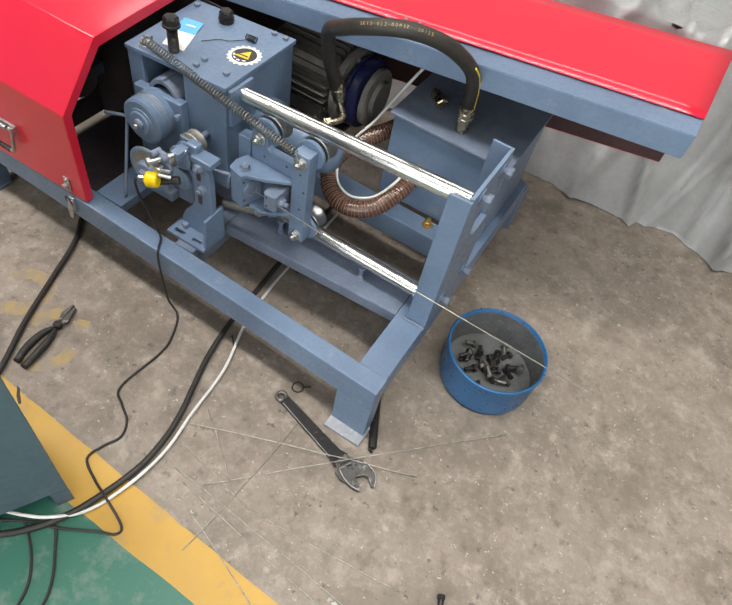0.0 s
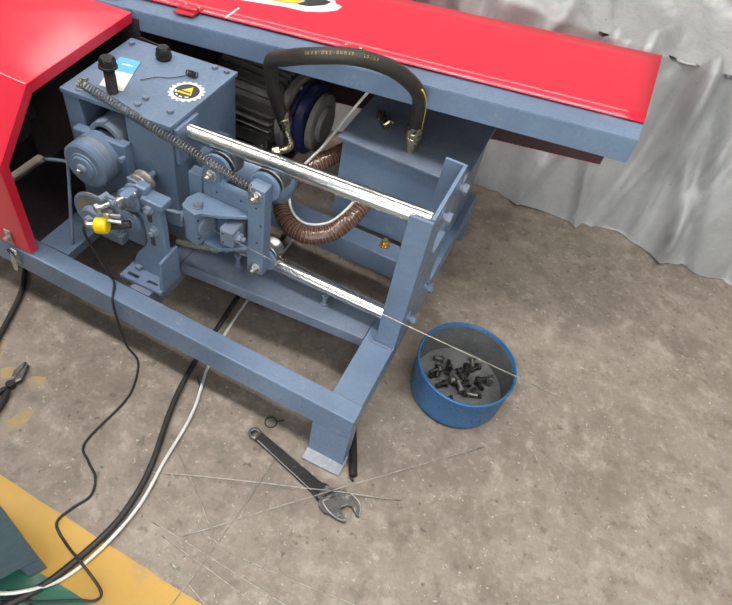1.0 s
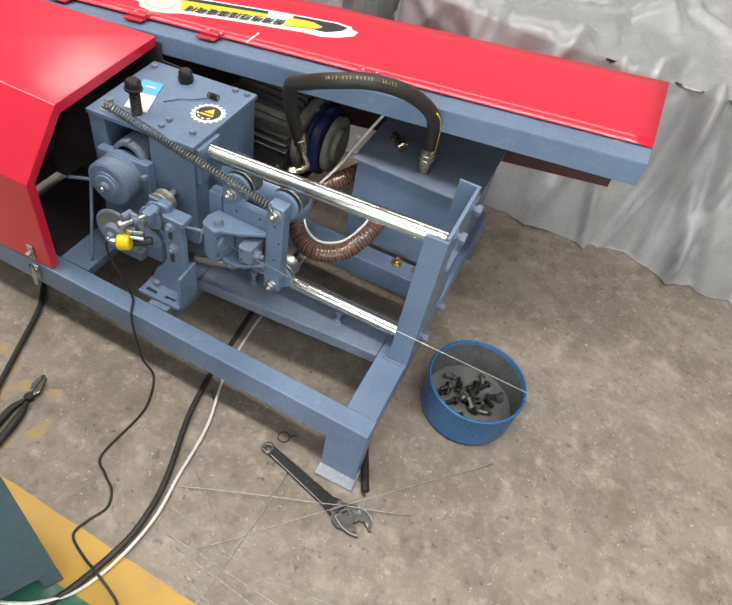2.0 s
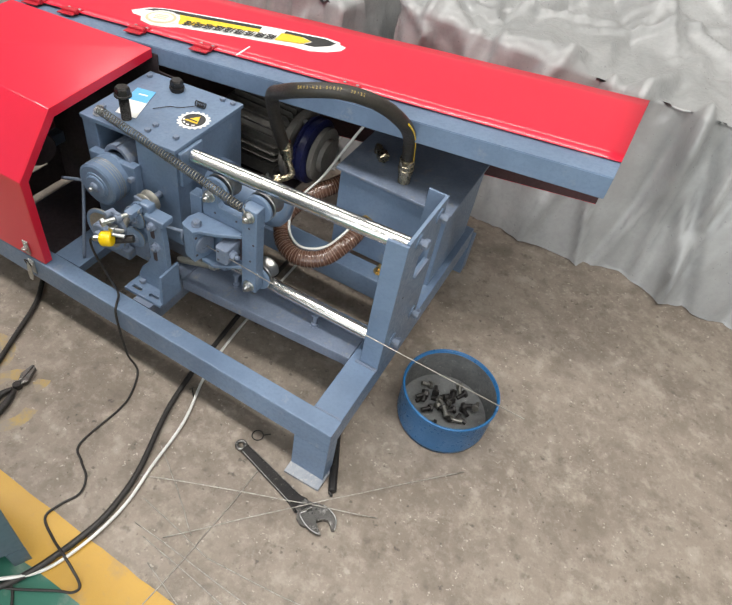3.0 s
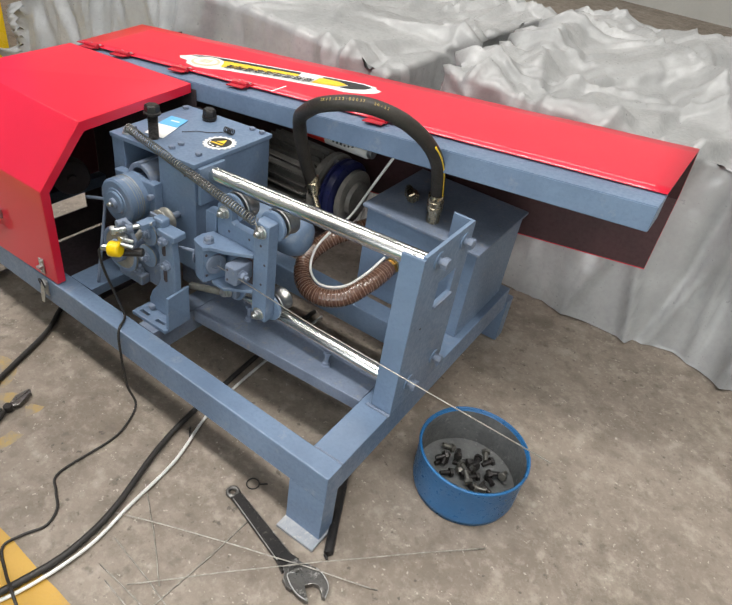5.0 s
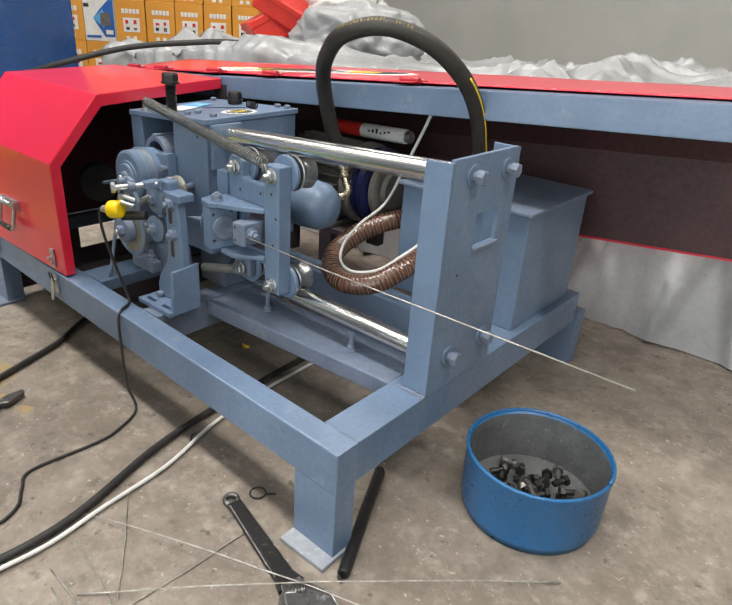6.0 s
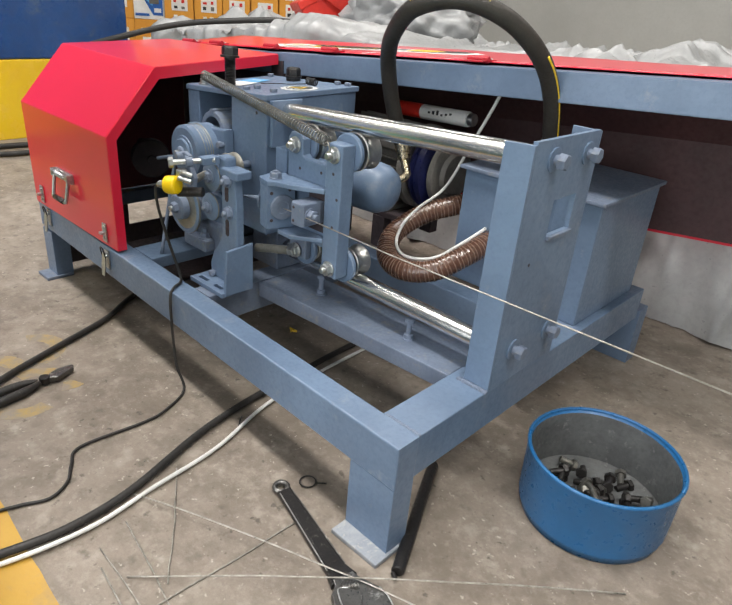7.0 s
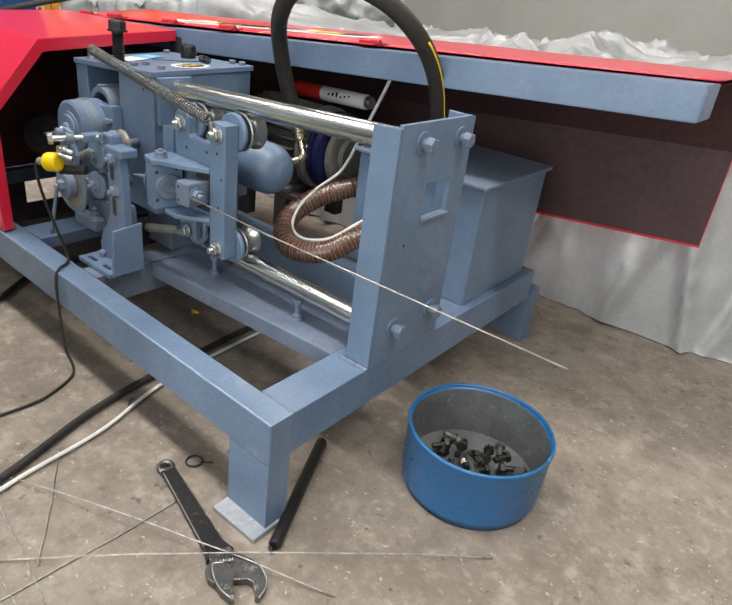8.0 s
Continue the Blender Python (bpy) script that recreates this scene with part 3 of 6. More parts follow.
def rear_hood():
    h = thing("rear_hood", (-0.55, 0.75, TOP), "long glossy red sheet-metal hood hinged along a blue-grey beam", "hood")
    beam = bmesh.new()
    a = [beam.verts.new(rear_front(X0) + Vector(d)) for d in ((0, 0, 0), (0, 0.068, 0.0), (0, 0.068, -0.045), (0, 0, -0.045))]
    b = [beam.verts.new(rear_front(X1) + Vector(d)) for d in ((0, 0, 0), (0, 0.088, 0.0), (0, 0.088, -0.058), (0, 0, -0.058))]
    faces = [beam.faces.new(a), beam.faces.new(b[::-1])] + [beam.faces.new((a[k], b[k], b[(k + 1) % 4], a[(k + 1) % 4])) for k in range(4)]
    bmesh.ops.recalc_face_normals(beam, faces=faces)
    bmesh.ops.bevel(beam, geom=beam.edges[:], offset=0.002, segments=2, affect="EDGES")
    part("hinge_beam", beam, PAINT, h)
    top = bmesh.new()
    n = 24
    grid = [[top.verts.new(lid(X0 + (X1 - X0) * i / n, 0.165 + 0.835 * j / 8, 0.0035 + 0.0006 * math.sin(i * 1.3) * math.sin(j * 0.9))) for j in range(9)] for i in range(n + 1)]
    for i in range(n):
        for j in range(8):
            f = top.faces.new((grid[i][j], grid[i + 1][j], grid[i + 1][j + 1], grid[i][j + 1]))
            f.smooth = True
    back = [top.verts.new(lid(X0 + (X1 - X0) * i / n, 1.0) + Vector((0, 0.10, -0.16))) for i in range(n + 1)]
    low = [top.verts.new(lid(X0 + (X1 - X0) * i / n, 1.0) + Vector((0, 0.10, -0.40))) for i in range(n + 1)]
    for i in range(n):
        top.faces.new((grid[i][8], grid[i + 1][8], back[i + 1], back[i]))
        top.faces.new((back[i], back[i + 1], low[i + 1], low[i]))
    bmesh.ops.recalc_face_normals(top, faces=top.faces[:])
    bmesh.ops.solidify(top, geom=top.faces[:], thickness=-0.002)
    part("lid", top, RED, h)
    # extra sheet under the lid, its colour holding the shade beneath the hood
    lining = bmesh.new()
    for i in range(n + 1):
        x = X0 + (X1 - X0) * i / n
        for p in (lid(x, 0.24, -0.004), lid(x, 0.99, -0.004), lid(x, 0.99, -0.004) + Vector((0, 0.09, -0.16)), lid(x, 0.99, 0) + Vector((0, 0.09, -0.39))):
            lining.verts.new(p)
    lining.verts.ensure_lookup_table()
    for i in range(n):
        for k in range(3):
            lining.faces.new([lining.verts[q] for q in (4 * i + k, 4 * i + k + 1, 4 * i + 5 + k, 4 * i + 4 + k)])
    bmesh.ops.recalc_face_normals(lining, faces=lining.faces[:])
    part("shade_lining", lining, DARK_RED, h)
    # hinges
    for x in (-1.30, -1.18, -0.965, -0.765, -0.36):
        c = lid(x, 0.14, 0.008)
        hinge = part("hinge", rod_mesh(bmesh.new(), c + Vector((-0.025, -0.002, 0.0)), c + Vector((0.025, 0.002, 0.003)), 0.0072, 14), RED_DULL, h, "red painted barrel hinge")
        leaf = bmesh.new()
        prism(leaf, [(-0.025, -0.024), (0.025, -0.022), (0.025, 0.024), (-0.025, 0.022)], lambda p, q: lid(x + p, 0.14 + q / 0.33, 0.0055), lambda p, q: lid(x + p, 0.14 + q / 0.33, 0.0085), 0.0006)
        part("leaf", leaf, RED_DULL, hinge)
        for p in (-0.017, 0.017):
            c2 = lid(x + p, 0.19, 0.008)
            part("screw", rod_mesh(bmesh.new(), c2, c2 + Vector((0, 0, 0.003)), 0.0040, 10), ZINC, hinge)
    c = lid(-0.675, 0.2, 0.007)
    tick = prism(bmesh.new(), [(-0.0025, 0.17), (0.0025, 0.17), (0.0025, 0.34), (-0.0025, 0.34)], lambda p, q: lid(-0.675 + p, q, 0.0055), lambda p, q: lid(-0.675 + p, q, 0.0062), 0)
    part("paint_tick", tick, TAPE_WHITE, h, "short white paint mark")
    # the long sticker, in layers; its own axes run along and across it
    p0, p1 = Vector((-1.055, 0.602)), Vector((-0.468, 0.772))
    across = Vector((-(p1 - p0).y, (p1 - p0).x)).normalized() * 0.052

    def on_lid(a, b, up):
        q = p0 + (p1 - p0) * a + across * b
        f, r = rear_front(q.x), rear_back(q.x)
        return lid(q.x, (q.y - f.y) / (r.y - f.y), up)

    def sheet(name, outline, up, material, label=""):
        return part(name, prism(bmesh.new(), outline, lambda a, b: on_lid(a, b, up), lambda a, b: on_lid(a, b, up + 0.0006), 0), material, h, label)

    def oval(a, b, ra, rb, n=28):
        return [(a + ra * math.cos(t), b + rb * math.sin(t)) for t in np.linspace(0, 2 * math.pi, n, endpoint=False)]

    white = [(0, 0.15), (0.06, 0.72), (0.12, 0.92), (0.20, 0.95), (0.62, 0.92), (0.90, 0.80), (0.965, 0.55), (0.968, 0.32), (1.0, 0.10), (0.985, -0.35), (0.93, -0.75), (0.86, -0.95), (0.78, -0.80), (0.5, -0.78), (0.26, -0.85), (0.21, -1.05), (0.14, -1.10), (0.08, -0.75), (0.065, -0.32), (0.02, -0.15)]
    sheet("sticker", white, 0.0058, TAPE_WHITE, "long white, yellow and black sticker with dark lettering")
    sheet("sticker_band", [(0.05, 0.42), (0.09, 0.70), (0.14, 0.80), (0.20, 0.80), (0.60, 0.74), (0.60, 0.48), (0.24, 0.50), (0.16, 0.5)], 0.0068, INK)
    sheet("sticker_band", [(0.71, 0.72), (0.90, 0.60), (0.95, 0.36), (0.93, -0.05), (0.87, -0.42), (0.82, -0.38), (0.85, 0.05), (0.80, 0.40), (0.71, 0.46)], 0.0068, INK)
    sheet("sticker_panel", [(0.22, 0.46), (0.60, 0.44), (0.60, 0.10), (0.40, -0.15), (0.25, -0.55)], 0.0068, GOLD)
    sheet("sticker_panel", [(0.70, 0.42), (0.79, 0.36), (0.84, 0.04), (0.81, -0.36), (0.69, -0.45)], 0.0076, GOLD)
    sheet("sticker_roundel", oval(0.155, -0.2, 0.085, 0.82), 0.0076, TAPE_WHITE)
    sheet("sticker_roundel", oval(0.155, -0.2, 0.070, 0.66), 0.0084, PALE_GOLD)
    sheet("sticker_roundel", oval(0.155, -0.2, 0.056, 0.52), 0.0092, TAPE_WHITE)
    for k in range(3):
        sheet("roundel_bar", [(0.125, -0.42 + 0.19 * k), (0.185, -0.42 + 0.19 * k), (0.185, -0.32 + 0.19 * k), (0.125, -0.32 + 0.19 * k)], 0.0099, PALE_GOLD)
    glyphs = bmesh.new()
    rnd = random.Random(4)
    for k in range(9):
        a, b = 0.268 + 0.047 * k, -0.62 + 0.012 * k
        lean = 0.012
        for bar in (0.0, 0.22, 0.42):
            w = rnd.uniform(0.55, 1.0) * 0.030
            prism(glyphs, [(a + bar * lean, b + bar), (a + w + bar * lean, b + bar), (a + w + bar * lean, b + bar + 0.10), (a + bar * lean, b + bar + 0.10)], lambda p, q: on_lid(p, q, 0.0092), lambda p, q: on_lid(p, q, 0.0097), 0)
        for da in (0.002, rnd.choice((0.014, 0.018)), 0.028):
            hgt = rnd.uniform(0.4, 0.56)
            prism(glyphs, [(a + da, b), (a + da + 0.006, b), (a + da + 0.006 + lean, b + hgt), (a + da + lean, b + hgt)], lambda p, q: on_lid(p, q, 0.0092), lambda p, q: on_lid(p, q, 0.0097), 0)
    part("sticker_lettering", glyphs, INK, h)
    return h


rear_hood()


# ---- the gearbox ----
def nut_stack(at, way, washer, hexr, hexlen, stub, stublen):
    """A washer, a flat-sided nut and a threaded stub, one behind the other along way."""
    at, way = Vector(at), Vector(way)
    bm = bmesh.new()
    lathe(bm, at, at + way, [(0, washer), (0.002, washer), (0.0026, washer * 0.93)], 24)
    n = len(bm.faces)
    lathe(bm, at + way * 0.0024, at + way, [(0, hexr), (hexlen * 0.8, hexr), (hexlen, hexr * 0.86)], 6)
    bm.faces.ensure_lookup_table()
    for f in bm.faces[n:]:
        f.smooth = False
    prof = []
    for k in range(4):
        prof += [(stublen * k / 4, stub), (stublen * (k + 0.5) / 4, stub * 0.9)]
    lathe(bm, at + way * (0.0024 + hexlen), at + way, prof + [(stublen, stub * 0.8)], 12)
    return bm


GTOP = {"l": (-0.863, 0.216, 0.588), "f": (-0.584, 0.216, 0.607), "r": (-0.582, 0.466, 0.613), "b": (-0.865, 0.457, 0.598)}


def gtop(x, y, up=0.0):
    """Height of the gearbox lid, which lies a little out of level."""
    s, t = (x + 0.864) / 0.281, (y - 0.216) / 0.245
    z = (0.588 * (1 - s) + 0.607 * s) * (1 - t) + (0.598 * (1 - s) + 0.613 * s) * t
    return Vector((x, y, z + up))


def hexahedron(low, high):
    bm = bmesh.new()
    a, b = [bm.verts.new(p) for p in low], [bm.verts.new(p) for p in high]
    faces = [bm.faces.new(a), bm.faces.new(b)] + [bm.faces.new((a[k], a[(k + 1) % 4], b[(k + 1) % 4], b[k])) for k in range(4)]
    bmesh.ops.recalc_face_normals(bm, faces=faces)
    return bm


def soft(bm, w=0.002):
    bmesh.ops.bevel(bm, geom=bm.edges[:], offset=w, segments=2, affect="EDGES", profile=0.5)
    return bm


def gearbox():
    g = thing("gearbox", (-0.72, 0.34, TOP), "blue-grey painted steel gearbox bolted on the frame", "gearbox")
    corners = [(-0.866, 0.213), (-0.581, 0.213), (-0.579, 0.469), (-0.868, 0.460)]
    lid_ob = part("lid", soft(hexahedron([gtop(x, y, -0.011) for x, y in corners], [gtop(x, y) for x, y in corners]), 0.0015), PAINT, g)

    def wall(x0, y0, x1, y1, z0=TOP, name="wall"):
        c = [(x0, y0), (x1, y0), (x1, y1), (x0, y1)]
        return part(name, soft(hexahedron([(x, y, z0) for x, y in c], [gtop(x, y, -0.0112) for x, y in c]), 0.0015), PAINT, g)

    wall(-0.863, 0.216, -0.820, 0.462, name="side_wall")
    wall(-0.700, 0.216, -0.583, 0.464, 0.318, "front_block")
    part("pedestal", B(-0.690, 0.262, TOP, -0.600, 0.455, 0.3178, bevel=0.003), PAINT_DUSTY, g, "dusty narrow gearbox pedestal")
    wall(-0.8198, 0.40, -0.7002, 0.462, name="back_wall")
    part("front_wall", soft(hexahedron([(-0.8198, 0.22, TOP), (-0.7002, 0.22, TOP), (-0.7002, 0.24, TOP), (-0.8198, 0.24, TOP)], [(-0.8198, 0.22, 0.49), (-0.7002, 0.22, 0.49), (-0.7002, 0.24, 0.49), (-0.8198, 0.24, 0.49)]), 0.001), PAINT, g)
    part("bearing_plate", plate_y([(-0.832, 0.30), (-0.832, 0.511), (-0.692, 0.52), (-0.692, 0.25), (-0.76, 0.25)], 0.192, 0.2155, 0.003), PAINT, g)
    arc = [(-0.755 + 0.043 * math.cos(a), 0.505 + 0.043 * math.sin(a)) for a in np.linspace(0.1, math.pi - 0.1, 16)]
    arc += [(-0.755 + 0.031 * math.cos(a), 0.505 + 0.031 * math.sin(a)) for a in np.linspace(math.pi - 0.1, 0.1, 16)]
    clamp = part("bearing_clamp", plate_y(arc, 0.205, 0.27, 0.002), PAINT_DUSTY, g)
    part("clamp_rib", box(bmesh.new(), -0.762, 0.203, 0.541, -0.750, 0.272, 0.552, bevel=0.002), PAINT_DUSTY, clamp)
    # tall screw and its fellow
    base = gtop(-0.758, 0.255)
    s = bmesh.new()
    prof = [(0, 0.0115)]
    for k in range(18):
        prof += [(0.003 * k + 0.001, 0.0105), (0.003 * k + 0.0025, 0.0122)]
    lathe(s, base, base + Vector((-0.004, 0.003, 0.08)), prof + [(0.06, 0.0118)], 16)
    screw = part("adjusting_screw", s, BLACK_STEEL, g, "tall dark threaded adjusting screw")
    top = base + Vector((-0.003, 0.002, 0.058))
    h = bmesh.new()
    lathe(h, top, top + Vector((-0.001, 0.001, 0.03)), [(0, 0.020), (0.004, 0.020), (0.005, 0.0175)], 24)
    lathe(h, top + Vector((0, 0, 0.0045)), top + Vector((-0.001, 0.001, 0.032)), [(0, 0.0175), (0.014, 0.0175), (0.018, 0.0145)], 6)
    part("hex_head", h, BLACK_STEEL, screw)
    b2 = gtop(-0.75, 0.425)
    h = bmesh.new()
    lathe(h, b2, b2 + Vector((0, 0, 1)), [(0, 0.017), (0.006, 0.017), (0.007, 0.019), (0.011, 0.019)], 20)
    lathe(h, b2 + Vector((0, 0, 0.011)), b2 + Vector((0, 0, 1)), [(0, 0.0165), (0.014, 0.0165), (0.018, 0.0135)], 6)
    part("hex_plug", h, BLACK_STEEL, g, "dark hexagonal screw plug")
    for x, y in ((-0.848, 0.436), (-0.612, 0.256), (-0.684, 0.243), (-0.684, 0.270), (-0.63, 0.452), (-0.838, 0.262), (-0.598, 0.452)):
        c = gtop(x, y)
        part("cap_screw", hexnut(bmesh.new(), c, c + Vector((0, 0, 0.007)), 0.0075), PAINT_DUSTY, g)
    c = gtop(-0.825, 0.236)
    n = bmesh.new()
    lathe(n, c, c + Vector((0, 0, 1)), [(0, 0.014), (0.0025, 0.014), (0.003, 0.011), (0.011, 0.011), (0.012, 0.006), (0.017, 0.006)], 18)
    part("spring_anchor", n, ZINC, g, "zinc-plated spring anchor nut")
    # the gear-edged sticker and the blue and white label
    cx, cy = -0.628, 0.338
    star = [(cx + (0.038 + 0.0022 * (1 if (k // 2) % 2 else -1)) * math.cos(k * math.pi / 36), cy + (0.038 + 0.0022 * (1 if (k // 2) % 2 else -1)) * math.sin(k * math.pi / 36)) for k in range(72)]

    def decal(name, outline, up, material, label=""):
        part(name, prism(bmesh.new(), outline, lambda p, q: gtop(p, q, up), lambda p, q: gtop(p, q, up + 0.0004), 0), material, lid_ob, label)

    decal("gear_sticker", star, 0.0006, TAPE_WHITE, "white gear-edged round sticker with a black and gold centre")
    decal("sticker_disc", [(cx + 0.0285 * math.cos(a), cy + 0.0285 * math.sin(a)) for a in np.linspace(0, 6.2832, 28, endpoint=False)], 0.0013, INK)
    decal("sticker_emblem", [(cx - 0.020, cy - 0.012), (cx + 0.018, cy - 0.010), (cx + 0.004, cy + 0.020)], 0.0020, GOLD)
    for k in range(4):
        a = math.radians(205 + 33 * k)
        c1, s1 = math.cos(a), math.sin(a)
        decal("sticker_print", [(cx + 0.0215 * c1 - 0.004 * s1, cy + 0.0215 * s1 + 0.004 * c1), (cx + 0.0215 * c1 + 0.004 * s1, cy + 0.0215 * s1 - 0.004 * c1), (cx + 0.0255 * c1 + 0.004 * s1, cy + 0.0255 * s1 - 0.004 * c1), (cx + 0.0255 * c1 - 0.004 * s1, cy + 0.0255 * s1 + 0.004 * c1)], 0.0020, TAPE_WHITE)
    decal("sticker_bar", [(cx - 0.013, cy - 0.006), (cx + 0.012, cy - 0.005), (cx + 0.012, cy - 0.001), (cx - 0.013, cy - 0.002)], 0.0027, INK)
    decal("paper_label", [(-0.800, 0.262), (-0.742, 0.268), (-0.770, 0.345), (-0.826, 0.338)], 0.0006, TAPE_WHITE, "white and cyan paper label")
    decal("label_print", [(-0.822, 0.322), (-0.766, 0.332), (-0.782, 0.384), (-0.834, 0.376)], 0.0013, CYAN)
    decal("label_line", [(-0.81, 0.352), (-0.785, 0.356), (-0.787, 0.361), (-0.811, 0.357)], 0.0020, TAPE_WHITE)
    part("pin_hole", rod_mesh(bmesh.new(), (-0.6145, 0.2158, 0.568), (-0.6145, 0.2153, 0.568), 0.0034, 10), SHADE, g, "small dark hole")
    # corner clamp for the guide bar
    part("bar_clamp", B(-0.582, 0.222, 0.505, -0.572, 0.30, 0.597, bevel=0.002), PAINT, g)
    hd = bmesh.new()
    lathe(hd, (-0.583, 0.36, 0.444), (0, 0.36, 0.450), [(0, 0.060), (0.03, 0.060), (0.032, 0.052), (0.16, 0.052), (0.190, 0.050), (0.208, 0.042), (0.217, 0.028), (0.221, 0.006)], 32)
    part("output_housing", hd, PAINT, g, "blue-grey domed round housing")
    return g


gearbox()


def turned(name, parent, x, z, y0, profile, material, label="", seg=32):
    return part(name, lathe(bmesh.new(), (x, y0, z), (x, y0 + 1, z), profile, seg), material, parent, label)


def feed_unit():
    """Grooved wheels and pressing rollers in front of the gearbox."""
    f = thing("feed_roller_unit", (-0.66, 0.13, TOP), "blue-grey wire feed unit with grooved wheels and pressing rollers", "feed unit")
    w = turned("drive_wheel", f, -0.766, 0.466, 0.140, [(0, 0.050), (0.003, 0.0555), (0.030, 0.056), (0.0315, 0.0545), (0.036, 0.0545), (0.0375, 0.056), (0.052, 0.056), (0.0535, 0.0545), (0.058, 0.0545), (0.0595, 0.056), (0.066, 0.0555), (0.068, 0.049), (0.081, 0.049)], PAINT, "blue-grey wheel with shallow worn grooves", 40)
    turned("hub", w, -0.766, 0.466, 0.133, [(0, 0.026), (0.002, 0.028), (0.0045, 0.028), (0.0048, 0.034), (0.009, 0.035)], PAINT)
    turned("hub_nut", w, -0.766, 0.466, 0.126, [(0, 0.008), (0.002, 0.012), (0.009, 0.013)], PAINT_DUSTY, "", 12)
    turned("axle_end", w, -0.766, 0.466, 0.117, [(0, 0.005), (0.010, 0.006)], ZINC, "", 12)
    for y in (0.1570, 0.1645, 0.1705, 0.1760):
        turned("worn_edge", w, -0.766, 0.466, y, [(0, 0.0558), (0.0008, 0.0562), (0.0014, 0.0558)], OLD_STEEL, "bare worn rim", 40)
    part("idler_bolt", bolt_mesh(bmesh.new(), (-0.698, 0.178, 0.490), (-0.698, 0.1925, 0.490), 0.008, 0.008, 0.005), PAINT_DUSTY, f)
    # lower thin disc wheel
    d = turned("disc_wheel", f, -0.738, 0.358, 0.113, [(0.006, 0.030), (0.0055, 0.046), (0.0005, 0.051), (0.0, 0.053), (0.002, 0.059), (0.008, 0.059), (0.010, 0.054)], PAINT, "thin dished blue-grey disc wheel", 40)
    turned("worn_edge", d, -0.738, 0.358, 0.1150, [(0, 0.0575), (0.001, 0.0597), (0.005, 0.0597), (0.006, 0.0575)], OLD_STEEL, "bare worn rim", 40)
    turned("disc_boss", d, -0.738, 0.358, 0.097, [(0, 0.024), (0.002, 0.027), (0.016, 0.028)], PAINT_DUSTY)
    turned("boss_nut", d, -0.738, 0.358, 0.086, [(0, 0.010), (0.002, 0.0125), (0.011, 0.0125)], PAINT_DUSTY, "", 6)
    turned("axle_end", d, -0.738, 0.358, 0.081, [(0, 0.005), (0.006, 0.006)], ZINC, "", 12)
    turned("axle", d, -0.738, 0.358, 0.123, [(0, 0.014), (0.075, 0.014)], PAINT_DUSTY, "", 16)
    # two pressing rollers
    for x, z, r in ((-0.638, 0.446, 0.0295), (-0.645, 0.381, 0.0285)):
        k = turned("pressing_roller", f, x, z, 0.117, [(0, r * 0.55), (0.0005, r * 0.85), (0.003, r), (0.009, r), (0.012, r * 0.84), (0.020, r * 0.84), (0.023, r), (0.030, r)], PAINT)
        part("roller_nut", nut_stack((x, 0.117, z), (0, -1, 0), 0.0145, 0.0110, 0.008, 0.005, 0.006), PAINT_DUSTY, k)
        turned("worn_edge", k, x, z, 0.1205, [(0, r * 0.999), (0.0008, r * 1.012), (0.0022, r * 1.012), (0.003, r * 0.999)], OLD_STEEL, "bare worn rim", 32)
        turned("axle", k, x, z, 0.1475, [(0, 0.011), (0.046, 0.011)], PAINT_DUSTY, "", 14)
    k = turned("top_roller", f, -0.640, 0.459, 0.156, [(0, 0.022), (0.003, 0.028), (0.005, 0.029), (0.009, 0.0275), (0.020, 0.0275), (0.024, 0.029), (0.027, 0.028)], OLD_STEEL, "dusty pale worn steel roller")
    turned("axle", k, -0.640, 0.459, 0.140, [(0, 0.008), (0.075, 0.008)], PAINT_DUSTY, "", 14)
    # bracket arm with its gusset
    arm = [(-0.604, 0.468), (-0.562, 0.468), (-0.556, 0.4), (-0.556, 0.229), (-0.650, 0.229), (-0.652, 0.255), (-0.640, 0.283), (-0.618, 0.31), (-0.606, 0.335)]
    a = part("bracket_arm", plate_y(arm, 0.122, 0.140, 0.002), PAINT, f)
    part("arm_cap", B(-0.607, 0.119, 0.456, -0.550, 0.156, 0.473, bevel=0.003), PAINT, a)
    part("arm_block", B(-0.628, 0.128, 0.462, -0.596, 0.154, 0.492, bevel=0.006), PAINT, a)
    part("arm_link", plate_y([(-0.660, 0.482), (-0.618, 0.480), (-0.606, 0.452), (-0.618, 0.360), (-0.655, 0.352), (-0.664, 0.40)], 0.1480, 0.1555, 0.003), PAINT_DUSTY, a)
    for x, z in ((-0.584, 0.450), (-0.580, 0.386)):
        n = nut_stack((x, 0.1218, z), (0, -1, 0), 0.0135, 0.0115, 0.009, 0.0055, 0.006)
        part("clamp_nut", n, PAINT_DUSTY, a)
    # slots are not cut: dark patches give the shade inside them
    for z in (0.425, 0.352):
        slot = [(-0.588 + 0.006 * math.cos(t), z + (0.012 if math.sin(t) > 0 else -0.012) + 0.006 * math.sin(t)) for t in np.linspace(0.01, 6.27, 16)]
        part("slot", plate_y(slot, 0.1214, 0.1222, 0), SHADE, a, "flat dark patch painted for the shade in a slot")
    part("stop_plate", plate_x([(0.088, 0.2195), (0.158, 0.2195), (0.158, 0.322), (0.094, 0.317)], -0.558, -0.5505, 0.0015), PAINT, f)
    base = bmesh.new()
